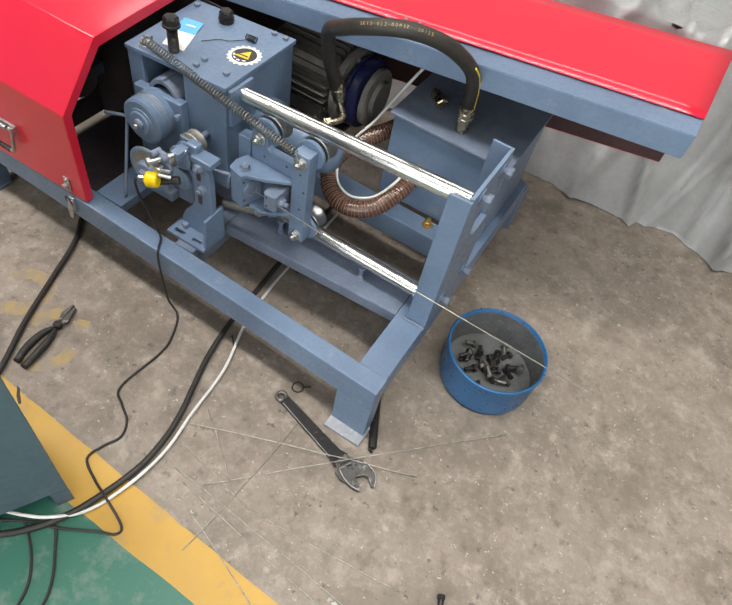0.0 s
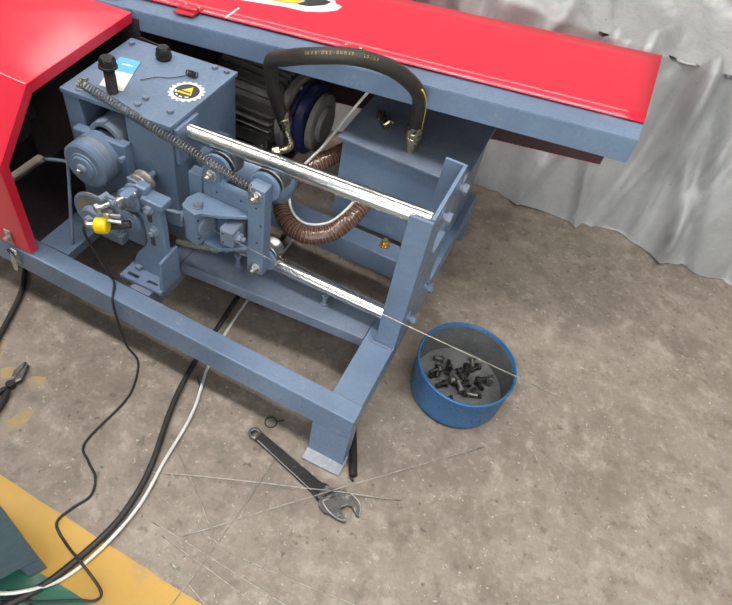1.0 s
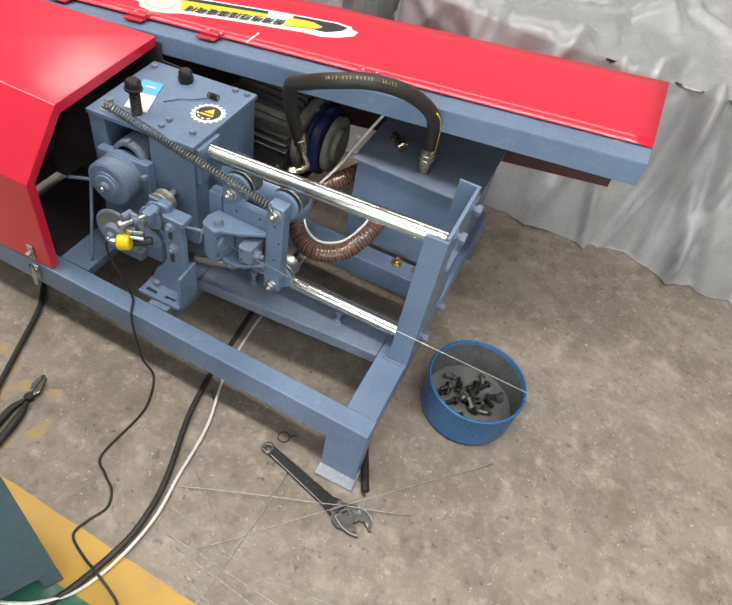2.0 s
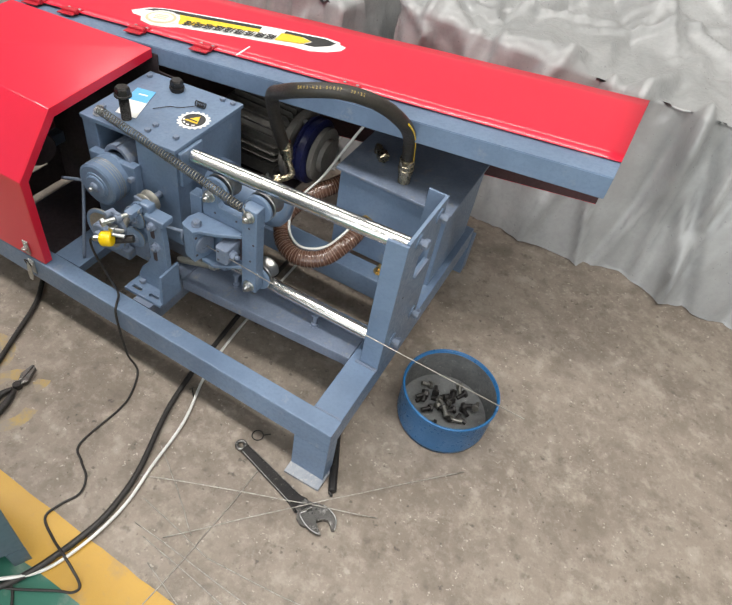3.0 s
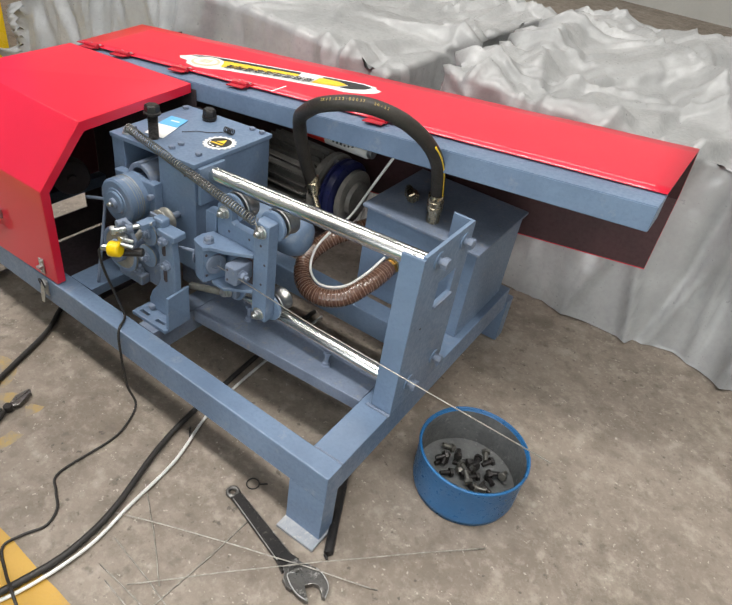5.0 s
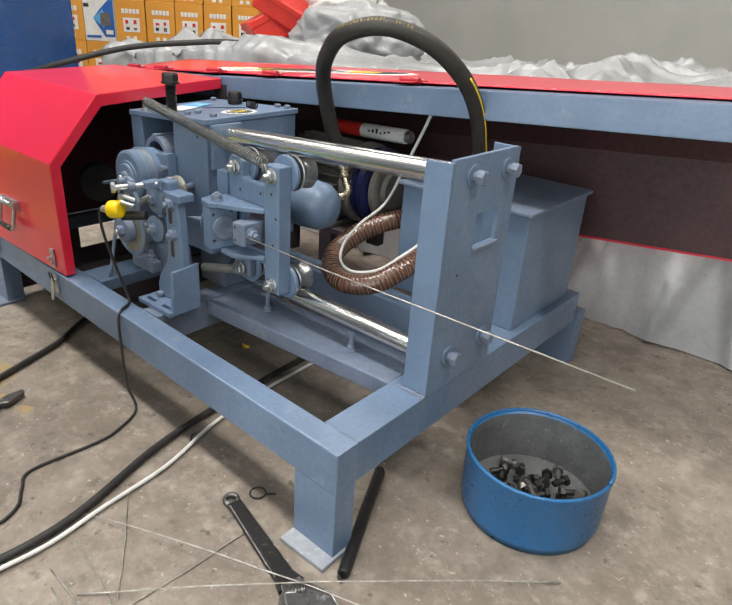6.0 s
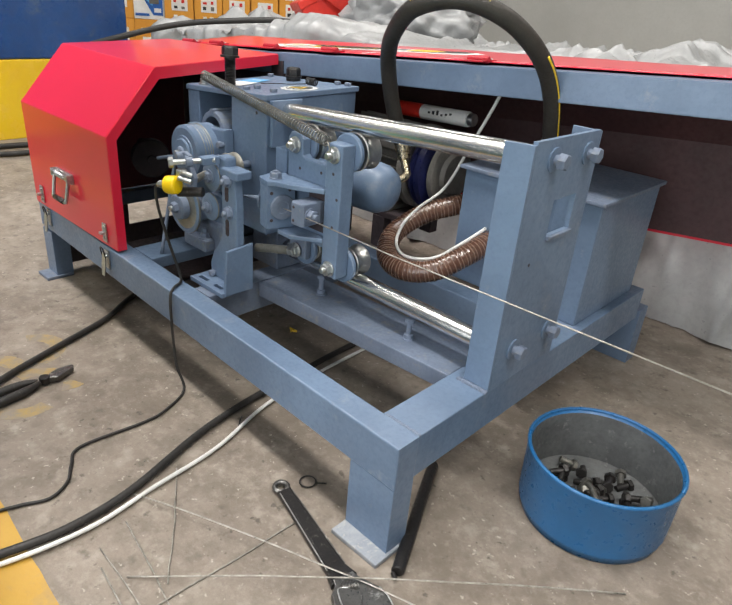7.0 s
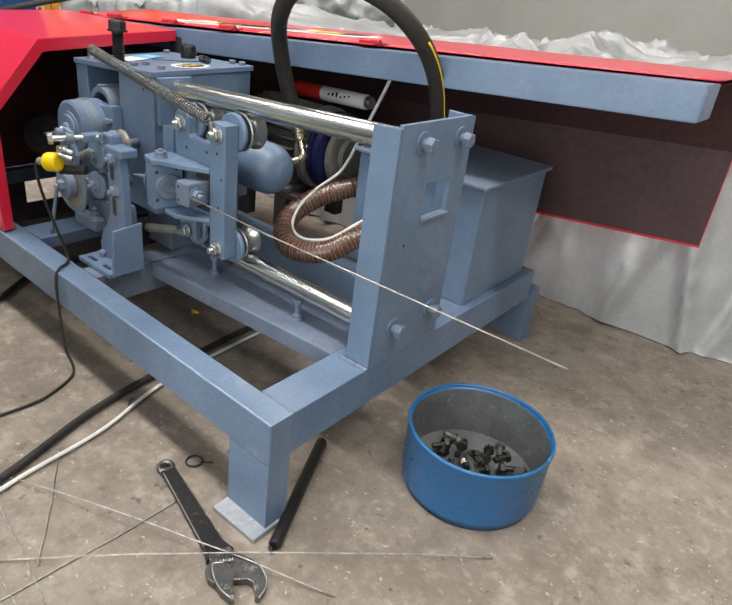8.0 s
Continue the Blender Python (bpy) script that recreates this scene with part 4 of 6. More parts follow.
    for y0, y1 in ((0.080, 0.092), (0.101, 0.137)):
        box(base, -0.668, y0, 0.2185, -0.552, y1, 0.228, bevel=0.001)
    for x0, x1 in ((-0.668, -0.655), (-0.625, -0.60), (-0.572, -0.552)):
        box(base, x0, 0.0915, 0.2187, x1, 0.1015, 0.2278)
    part("slotted_base", base, PAINT, f)
    part("base_bolt", bolt_mesh(bmesh.new(), (-0.640, 0.118, 0.240), (-0.640, 0.118, 0.228), 0.009, 0.008, 0.006), PAINT_DUSTY, f)
    part("roller_mount", soft(hexahedron([(-0.79, 0.165, 0.252), (-0.655, 0.165, 0.252), (-0.655, 0.2195, 0.252), (-0.79, 0.2195, 0.252)], [(-0.77, 0.175, 0.305), (-0.665, 0.175, 0.315), (-0.665, 0.2195, 0.315), (-0.77, 0.2195, 0.305)]), 0.006), PAINT_DUSTY, f)
    part("mount_lug", B(-0.785, 0.140, 0.254, -0.70, 0.166, 0.282, bevel=0.004), PAINT_DUSTY, f)
    # clamping bolt and lever on top of the rollers
    a0, a1 = Vector((-0.648, 0.033, 0.483)), Vector((-0.610, 0.112, 0.487))
    part("clamp_bolt", bolt_mesh(bmesh.new(), a0, a1, 0.0105, 0.009, 0.0055), ZINC, f, "zinc-plated clamping bolt")
    part("bolt_eye", rod_mesh(bmesh.new(), a0 + (a1 - a0) * 0.36, a0 + (a1 - a0) * 0.52, 0.0115, 14), PAINT_DUSTY, f)
    part("bolt_block", B(-0.630, 0.086, 0.478, -0.608, 0.122, 0.493, bevel=0.002), PAINT, f)
    mid = a0 + (a1 - a0) * 0.45
    plate = [(-0.020, 0.012), (-0.008, 0.018), (0.006, 0.012), (0.008, -0.010), (0.016, -0.030), (0.012, -0.052), (-0.004, -0.056), (-0.012, -0.030), (-0.022, -0.008)]
    bracket = part("clamp_bracket", prism(bmesh.new(), plate, lambda p, q: (mid.x + p, mid.y - 0.005 + p * 0.25, mid.z + q), lambda p, q: (mid.x + p, mid.y + 0.004 + p * 0.25, mid.z + q), 0.0025), PAINT_DUSTY, f, "scuffed grey sensor clamp bracket")
    part("bracket_boss", lathe(bmesh.new(), mid + Vector((-0.019, -0.018, 0.008)), mid + Vector((-0.015, 0.006, 0.008)), [(0, 0.0065), (0.001, 0.008), (0.024, 0.008)], 16), PAINT_DUSTY, bracket)
    part("link_stub", rod_mesh(bmesh.new(), (-0.633, 0.082, 0.447), (-0.650, 0.117, 0.449), 0.0075, 14), OLD_STEEL, f, "dusty short link pin")
    part("lower_bolt", nut_stack((-0.722, 0.153, 0.2818), (0, 0, 1), 0.013, 0.0105, 0.010, 0.006, 0.010), PAINT_DUSTY, f)
    return f


feed_unit()


def sensor():
    s = thing("proximity_sensor", (-0.64, 0.034, 0.43), "yellow cylindrical proximity sensor clamped beside the feed rollers", "sensor")
    lathe_bm = lathe(bmesh.new(), (-0.651, 0.028, 0.440), (-0.612, 0.046, 0.446), [(0, 0.0145), (0.002, 0.0168), (0.005, 0.0176), (0.022, 0.0178), (0.0255, 0.0165), (0.0275, 0.013)], 24)
    part("sensor_body", lathe_bm, YELLOW, s)
    part("cable_gland", lathe(bmesh.new(), (-0.668, 0.020, 0.438), (-0.655, 0.026, 0.440), [(0, 0.005), (0.004, 0.0075), (0.015, 0.0075)], 8), ZINC, s)
    part("sensor_stub", rod_mesh(bmesh.new(), (-0.645, 0.048, 0.424), (-0.602, 0.078, 0.430), 0.0095, 14), BLACK_STEEL, s)
    c = bmesh.new()
    box(c, -0.640, 0.042, 0.452, -0.624, 0.060, 0.472, bevel=0.003)
    rod_mesh(c, (-0.628, 0.04, 0.458), (-0.604, 0.055, 0.452), 0.005, 12)
    rod_mesh(c, (-0.622, 0.045, 0.470), (-0.610, 0.06, 0.462), 0.0045, 12)
    part("sensor_clamp", c, ZINC, s, "bright zinc clamp")
    pts = [(-0.668, 0.020, 0.437), (-0.677, 0.019, 0.424), (-0.678, 0.024, 0.38), (-0.676, 0.040, 0.31), (-0.676, 0.060, 0.235), (-0.662, 0.052, 0.2225), (-0.645, 0.026, 0.2225), (-0.638, 0.013, 0.205),
           (-0.633, 0.010, 0.14), (-0.615, 0.004, 0.06), (-0.59, 0.004, 0.008), (-0.556, -0.06, 0.004), (-0.548, -0.115, 0.004), (-0.556, -0.235, 0.004), (-0.520, -0.268, 0.004), (-0.481, -0.292, 0.004),
           (-0.462, -0.33, 0.004), (-0.478, -0.372, 0.004), (-0.482, -0.412, 0.0055), (-0.43, -0.438, 0.0055), (-0.378, -0.455, 0.0255), (-0.315, -0.478, 0.006), (-0.312, -0.498, 0.006), (-0.345, -0.514, 0.006),
           (-0.42, -0.555, 0.006), (-0.48, -0.580, 0.006), (-0.56, -0.63, 0.006)]
    part("cable", tube(bmesh.new(), smooth_path(pts, 8), 0.0030, 8), RUBBER, s, "thin black cable snaking over the floor")
    return s


sensor()
rod = thing("bent_rod", (-0.83, 0.106, TOP), "thin bent grey-painted steel rod standing on the frame", "rod")
part("upright", tube(bmesh.new(), smooth_path([(-0.830, 0.106, TOP), (-0.831, 0.130, 0.32), (-0.833, 0.156, 0.428), (-0.836, 0.158, 0.436), (-0.846, 0.157, 0.436), (-0.897, 0.150, 0.422)], 6), 0.0042, 10), PAINT_DUSTY, rod)


# ---- guide bars, carriage and spring ----
def guide_bar(a, b, r):
    return single("guide_bar", rod_mesh(bmesh.new(), a, b, r, 32, 0.003), BAR, "bright chromed steel guide bar between gearbox and end post", "guide bar", "guide bars")


guide_bar((-0.572, 0.262, 0.574), (-0.0085, 0.262, 0.6064), 0.0185)
guide_bar((-0.575, 0.268, 0.282), (-0.0085, 0.268, 0.2788), 0.0175)


def carriage():
    c = thing("cutter_carriage", (-0.45, 0.22, 0.29), "blue-grey cutter carriage hung by rollers on two guide bars", "carriage")
    part("roller_bar", B(-0.417, 0.196, 0.298, -0.376, 0.228, 0.553, bevel=0.0025), PAINT, c)
    ear = [(-0.536, 0.405), (-0.536, 0.538), (-0.528, 0.549), (-0.500, 0.549), (-0.493, 0.54), (-0.493, 0.512), (-0.486, 0.506), (-0.4175, 0.506), (-0.4175, 0.345), (-0.50, 0.345), (-0.536, 0.36)]
    p = part("carriage_plate", plate_y(ear, 0.208, 0.2275, 0.0025), PAINT, c)
    part("side_spacer", B(-0.570, 0.205, 0.425, -0.537, 0.232, 0.512, bevel=0.002), PAINT, c)
    top_rib = [(-0.556, 0.178), (-0.552, 0.152), (-0.545, 0.147), (-0.512, 0.1390), (-0.502, 0.152), (-0.470, 0.164), (-0.417, 0.1955), (-0.4175, 0.2075), (-0.545, 0.2075)]
    part("rib", plate_z(top_rib, 0.4565, 0.466, 0.0015), PAINT, c)
    low_rib = [(-0.505, 0.160), (-0.470, 0.158), (-0.417, 0.1955), (-0.4175, 0.2075), (-0.525, 0.2075), (-0.522, 0.176)]
    part("rib", plate_z(low_rib, 0.361, 0.3695, 0.0015), PAINT, c)
    blk = [(-0.555, 0.178), (-0.551, 0.153), (-0.544, 0.148), (-0.5125, 0.1405), (-0.498, 0.196), (-0.550, 0.196)]
    block = part("nose_block", plate_z(blk, 0.370, 0.4563, 0.002), PAINT, c)
    part("nose_ring", lathe(bmesh.new(), (-0.564, 0.178, 0.412), (-0.554, 0.178, 0.412), [(0, 0.021), (0.003, 0.026), (0.0095, 0.027)], 28), PAINT_DUSTY, block)
    part("nose_bolt", nut_stack((-0.521, 0.166, 0.4662), (0, 0, 1), 0.0125, 0.0110, 0.010, 0.0055, 0.003), PAINT_DUSTY, block)
    for k, dz in enumerate((0.0, 0.010)):
        scratch = [(-0.5455, 0.405 + dz), (-0.5345, 0.392 + dz), (-0.5345, 0.3945 + dz), (-0.5455, 0.4075 + dz)]
        part("scratch", prism(bmesh.new(), scratch, lambda p, q: (p + 0.008, 0.1488 - (p + 0.5475) * 0.238 - 0.0016, q), lambda p, q: (p + 0.008, 0.1488 - (p + 0.5475) * 0.238 + 0.001, q), 0), DUST, block, "pale scratch in the paint")
    for p, z in ((0.14, 0.388), (0.14, 0.442), (0.80, 0.446)):
        at = Vector((-0.5125 + 0.0145 * p, 0.1405 + 0.0555 * p, z))
        part("screw_hole", rod_mesh(bmesh.new(), at + Vector((-0.0006, 0.0002, 0)), at + Vector((0.0008, -0.0002, 0)), 0.0034, 10), SHADE, block, "dark screw hole")
    # no real hollow: a near-black patch paints the shade behind the head
    part("recess_shade", plate_y([(-0.470, 0.376), (-0.470, 0.457), (-0.418, 0.457), (-0.418, 0.376)], 0.2068, 0.2076, 0), SHADE, c, "flat dark patch painted for the shaded hollow behind the cutter head")
    cl = part("cutter_head", lathe(bmesh.new(), (-0.5055, 0.170, 0.413), (-0.4055, 0.144, 0.413), [(0, 0.025), (0.004, 0.025), (0.0055, 0.0235), (0.0056, 0.0125), (0.0030, 0.0115), (0.0028, 0.004)], 28), PAINT_DUSTY, c)
    hb = [(-0.463, 0.160), (-0.458, 0.153), (-0.432, 0.153), (-0.428, 0.158), (-0.428, 0.2065), (-0.463, 0.2065)]
    part("head_block", plate_z(hb, 0.396, 0.440, 0.0025), PAINT_DUSTY, cl)
    part("head_nut", nut_stack((-0.4277, 0.172, 0.418), (1, 0, 0), 0.0135, 0.0115, 0.010, 0.006, 0.008), PAINT_DUSTY, cl)
    for z in (0.405, 0.431):
        part("set_screw", rod_mesh(bmesh.new(), (-0.452, 0.1535, z), (-0.452, 0.1522, z), 0.003, 10), SHADE, cl, "dark sunk set screw")
    for x, z in ((-0.396, 0.50), (-0.384, 0.455), (-0.392, 0.40)):
        part("pin_hole", rod_mesh(bmesh.new(), (x, 0.1958, z), (x, 0.1953, z), 0.003, 10), SHADE, c, "dark pin hole")
    for x, z in ((-0.44, 0.49), (-0.50, 0.485)):
        part("pin_hole", rod_mesh(bmesh.new(), (x, 0.2078, z), (x, 0.2073, z), 0.003, 10), SHADE, c, "dark pin hole")
    for x, z, front, groove in ((-0.396, 0.534, 0.196, 0.0215), (-0.514, 0.527, 0.208, 0.0215), (-0.395, 0.316, 0.196, 0.0225), (-0.505, 0.316, 0.208, 0.0225)):
        g = groove if z < 0.4 else 0.5555 + 0.0576 * (x + 0.6025) - (z + 0.006)
        r = part("guide_roller", lathe(bmesh.new(), (x, 0.246, z), (x, 1.0, z), [(0, g + 0.006), (0.002, g + 0.008), (0.005, g + 0.0075), (0.010, g + 0.002), (0.016, g), (0.024, g + 0.002), (0.032, g + 0.0075), (0.036, g + 0.008), (0.039, g + 0.005)], 32), STEEL, c, "bare steel grooved roller")
        part("roller_disc", lathe(bmesh.new(), (x, 0.2285, z), (x, 1.0, z), [(0, 0.033), (0.0015, 0.035), (0.0075, 0.035), (0.009, 0.033), (0.0095, 0.012), (0.0178, 0.012)], 32), PAINT, r)
        n = nut_stack((x, front - 0.0005, z), (0, -1, 0), 0.0155, 0.0125, 0.0095, 0.0062, 0.008)
        part("axle_nut", n, ZINC, r, "zinc-plated axle nut")
        part("axle", rod_mesh(bmesh.new(), (x, front, z), (x, 0.292, z), 0.0075, 14), ZINC, r)
    part("lower_link", B(-0.53, 0.212, 0.30, -0.48, 0.2275, 0.347, bevel=0.003), PAINT_DUSTY, c)
    part("push_rod", rod_mesh(bmesh.new(), (-0.604, 0.185, 0.294), (-0.512, 0.199, 0.314), 0.009, 14), OLD_STEEL, c, "dusty tan sleeve of the push rod")
    part("push_rod_nut", hexnut(bmesh.new(), (-0.512, 0.199, 0.316), (-0.498, 0.201, 0.319), 0.013), ZINC, c)
    part("feed_tube", lathe(bmesh.new(), (-0.624, 0.168, 0.404), (-0.564, 0.177, 0.412), [(0, 0.002), (0.012, 0.0035), (0.03, 0.0045), (0.061, 0.0045)], 12), PAINT_DUSTY, c)
    c.location = c.location + Vector((0.030, 0, 0.006))
    return c


carriage()
single("cut_wire", tube(bmesh.new(), [(-0.4660, 0.1675, 0.419), (-0.17, 0.140, 0.430), (0.35, 0.118, 0.447)], 0.0012, 8), WIRE, "thin bare steel wire running out of the cutter", "wire")


def helix(a, b, r, wire, turns, lead=0.0):
    a, b = Vector(a), Vector(b)
    w = (b - a).normalized()
    u = w.orthogonal().normalized()
    v = w.cross(u)
    pts = []
    for k in range(turns * 10 + 1):
        t = k / (turns * 10)
        pts.append(a + (b - a) * t + (u * math.cos(t * turns * 2 * math.pi) + v * math.sin(t * turns * 2 * math.pi)) * r)
    return pts


def tension_spring():
    s = thing("tension_spring", (-0.6, 0.21, 0.58), "long oily steel tension spring from gearbox lid to carriage", "spring")
    a, b = Vector((-0.812, 0.226, 0.612)), Vector((-0.380, 0.190, 0.562))
    part("coil", tube(bmesh.new(), helix(a, b, 0.0095, 0.0014, 58), 0.0014, 6), OILY, s)
    hook = [a + Vector((0.004, 0.004, 0.004)), a + Vector((-0.008, 0.004, 0.002)), a + Vector((-0.016, 0.012, -0.001)), a + Vector((-0.006, 0.018, -0.001)), a + Vector((0.002, 0.01, 0.0))]
    part("hook", tube(bmesh.new(), smooth_path(hook, 5), 0.0016, 6), OILY, s)
    hook = [b, b + Vector((0.008, -0.004, -0.004)), b + Vector((0.014, -0.006, -0.012)), b + Vector((0.013, -0.005, -0.028)), b + Vector((0.004, -0.004, -0.030))]
    part("hook", tube(bmesh.new(), smooth_path(hook, 5), 0.0018, 6), OILY, s)
    return s


tension_spring()
c0 = gtop(-0.652, 0.392)
tail = [gtop(-0.664, 0.388, 0.003), gtop(-0.690, 0.362, 0.002), gtop(-0.712, 0.352, 0.002), gtop(-0.738, 0.322, 0.002)]
single("bent_wire", tube(bmesh.new(), smooth_path(tail, 6), 0.0010, 6), BLACK_STEEL, "thin dark bent wire lying on the gearbox lid", "wire")
single("loose_spring", tube(bmesh.new(), helix(c0 + Vector((-0.012, 0, 0.0082)), c0 + Vector((0.012, 0.003, 0.0082)), 0.0065, 0.0015, 5), 0.0015, 6), BLACK_STEEL, "short dark coil spring lying on the gearbox lid", "spring")


# ---- inside the hoods ----
def partition():
    # sheet added to keep the space behind the front hood dark
    p = thing("shade_partition", (-1.1, 0.49, TOP), "added near-black sheet standing in for the shade behind the front hood", "partition")
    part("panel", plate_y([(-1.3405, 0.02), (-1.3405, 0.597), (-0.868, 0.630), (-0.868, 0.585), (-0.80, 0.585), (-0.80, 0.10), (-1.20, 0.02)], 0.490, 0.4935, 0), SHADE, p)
    # pulley coloured near black for the shade it sits in
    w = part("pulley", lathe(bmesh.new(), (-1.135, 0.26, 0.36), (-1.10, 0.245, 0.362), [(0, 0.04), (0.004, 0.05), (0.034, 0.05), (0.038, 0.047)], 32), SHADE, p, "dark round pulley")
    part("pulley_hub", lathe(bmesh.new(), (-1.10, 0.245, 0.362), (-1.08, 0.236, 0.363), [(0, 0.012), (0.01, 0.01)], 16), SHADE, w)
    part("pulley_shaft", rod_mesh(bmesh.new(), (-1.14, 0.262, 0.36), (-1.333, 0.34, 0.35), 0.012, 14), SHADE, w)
    # closes the rear hood's far end, in the red darkened for shade
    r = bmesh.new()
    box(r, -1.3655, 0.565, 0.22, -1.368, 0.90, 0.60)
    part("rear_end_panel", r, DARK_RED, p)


partition()


def motor():
    m = thing("electric_motor", (-0.53, 0.66, TOP), "grimy grey finned electric motor under the rear hood", "motor")
    y, z = 0.66, 0.425
    part("motor_body", lathe(bmesh.new(), (-0.76, y, z), (0, y, z), [(0, 0.07), (0.01, 0.081), (0.23, 0.081), (0.24, 0.07)], 36), MOTOR_GREY, m)
    for k in range(26):
        a = 2 * math.pi * k / 26
        f = bmesh.new()
        u, v = Vector((0, math.cos(a), math.sin(a))), Vector((0, -math.sin(a), math.cos(a)))
        o = Vector((0, y, z))
        low = [o + u * 0.079 + v * s * 0.0025 + Vector((x, 0, 0)) for x, s in ((-0.74, -1), (-0.54, -1), (-0.54, 1), (-0.74, 1))]
        high = [o + u * 0.098 + v * s * 0.0012 + Vector((x, 0, 0)) for x, s in ((-0.735, -1), (-0.545, -1), (-0.545, 1), (-0.735, 1))]
        fin = hexahedron(low, high)
        f.free()
        part("fin", fin, MOTOR_GREY, m)
    part("end_flange", lathe(bmesh.new(), (-0.53, y, z), (0, y, z), [(0, 0.096), (0.004, 0.102), (0.022, 0.102), (0.026, 0.09)], 40), MOTOR_PALE, m)
    part("blue_ring", lathe(bmesh.new(), (-0.498, y, z), (0, y, z), [(0, 0.07), (0.004, 0.094), (0.012, 0.096), (0.015, 0.088), (0.021, 0.088), (0.024, 0.096), (0.038, 0.095), (0.042, 0.075)], 40), BLUE_PAINT, m, "deep blue coupling ring")
    part("steel_ring", lathe(bmesh.new(), (-0.452, y, z), (0, y, z), [(0, 0.07), (0.002, 0.078), (0.016, 0.078), (0.018, 0.074), (0.0182, 0.050), (0.030, 0.046), (0.031, 0.02)], 40), MOTOR_PALE, m, "pale grey cast coupling ring")
    part("motor_foot", B(-0.72, 0.585, 0.329, -0.56, 0.735, 0.372, bevel=0.004), MOTOR_GREY, m)
    for x in (-0.735, -0.595):
        part("mounting_bar", B(x, 0.562, 0.316, x + 0.05, 0.80, 0.3285, bevel=0.002), MOTOR_GREY, m)
        for y1 in (0.5625, 0.76):
            # legs near black, their colour carrying the shade under the motor
            part("mounting_leg", B(x + 0.005, y1, TOP - 0.001, x + 0.045, y1 + 0.03, 0.2996, bevel=0.001), SHADE, m)
        part("foot_bolt", nut_stack((x + 0.025, 0.5745, 0.3288), (0, 0, 1), 0.011, 0.009, 0.008, 0.005, 0.008), ZINC, m)
    # plate added so the space below the motor stays dark
    part("base_plate", B(-0.775, 0.5625, 0.300, -0.50, 0.80, 0.3156, bevel=0.002), SHADE, m, "added dark plate hiding the lit floor under the motor")
    for a in (30, 100, 170, 240, 310):
        c = Vector((-0.503, y + 0.090 * math.cos(radians(a)), z + 0.090 * math.sin(radians(a))))
        part("flange_bolt", hexnut(bmesh.new(), c, c + Vector((0.009, 0, 0)), 0.008), ZINC, m)
    t = thing("spray_can", (-0.54, 0.70, 0.525), "orange-red and white cylindrical can lying on the motor", "can")
    part("can_body", rod_mesh(bmesh.new(), (-0.668, 0.704, 0.541), (-0.575, 0.701, 0.545), 0.0178, 24), RED_PLASTIC, t)
    part("can_tip", lathe(bmesh.new(), (-0.668, 0.704, 0.541), (-0.70, 0.705, 0.540), [(0.0, 0.0165), (0.010, 0.0145), (0.014, 0.009)], 20), BRASS, t, "brass-coloured tip")
    part("can_label", rod_mesh(bmesh.new(), (-0.5745, 0.701, 0.545), (-0.432, 0.697, 0.551), 0.0180, 24), TAPE_WHITE, t, "white printed wrap")
    part("can_cap", rod_mesh(bmesh.new(), (-0.4318, 0.697, 0.551), (-0.417, 0.6965, 0.552), 0.0145, 20), ZINC, t)
    bars = bmesh.new()
    for k in range(7):
        x = -0.545 + 0.013 * k
        box(bars, x, 0.6808, 0.547, x + 0.006, 0.6835, 0.552 + 0.003 * (k % 3))
    part("can_print", bars, INK, t)


motor()


def tank():
    t = thing("oil_tank", (-0.19, 0.72, TOP), "blue-grey welded steel hydraulic oil tank on the frame", "tank")
    part("tank_body", B(-0.338, 0.572, TOP - 0.001, -0.02, 0.86, 0.474, bevel=0.003), PAINT, t)
    part("tank_top", B(-0.348, 0.561, 0.4745, -0.012, 0.87, 0.483, bevel=0.002), PAINT_DUSTY, t)
    e = part("elbow", tube(bmesh.new(), smooth_path([(-0.292, 0.69, 0.480), (-0.292, 0.688, 0.502), (-0.282, 0.676, 0.513), (-0.262, 0.655, 0.512)], 6), 0.008, 12), GILT, t, "bright yellow-passivated elbow fitting")
    part("union_nut", lathe(bmesh.new(), (-0.266, 0.657, 0.512), (-0.236, 0.630, 0.508), [(0, 0.014), (0.003, 0.0165), (0.024, 0.0165), (0.027, 0.013)], 6), GILT, e)
    part("hose_union", lathe(bmesh.new(), (-0.238, 0.5715, 0.340), (-0.238, 0.0, 0.340), [(0, 0.024), (0.006, 0.024), (0.007, 0.019), (0.016, 0.019)], 6), BRASS, t)
    for x, y in ((-0.10, 0.545), (-0.16, 0.540)):
        n = bmesh.new()
        lathe(n, (x, y, TOP - 0.001), (x, y, 1), [(0, 0.016), (0.003, 0.016), (0.0035, 0.011), (0.012, 0.011), (0.013, 0.006), (0.024, 0.006)], 12)
        part("anchor_bolt", n, BRASS, t)
    return t


tank()


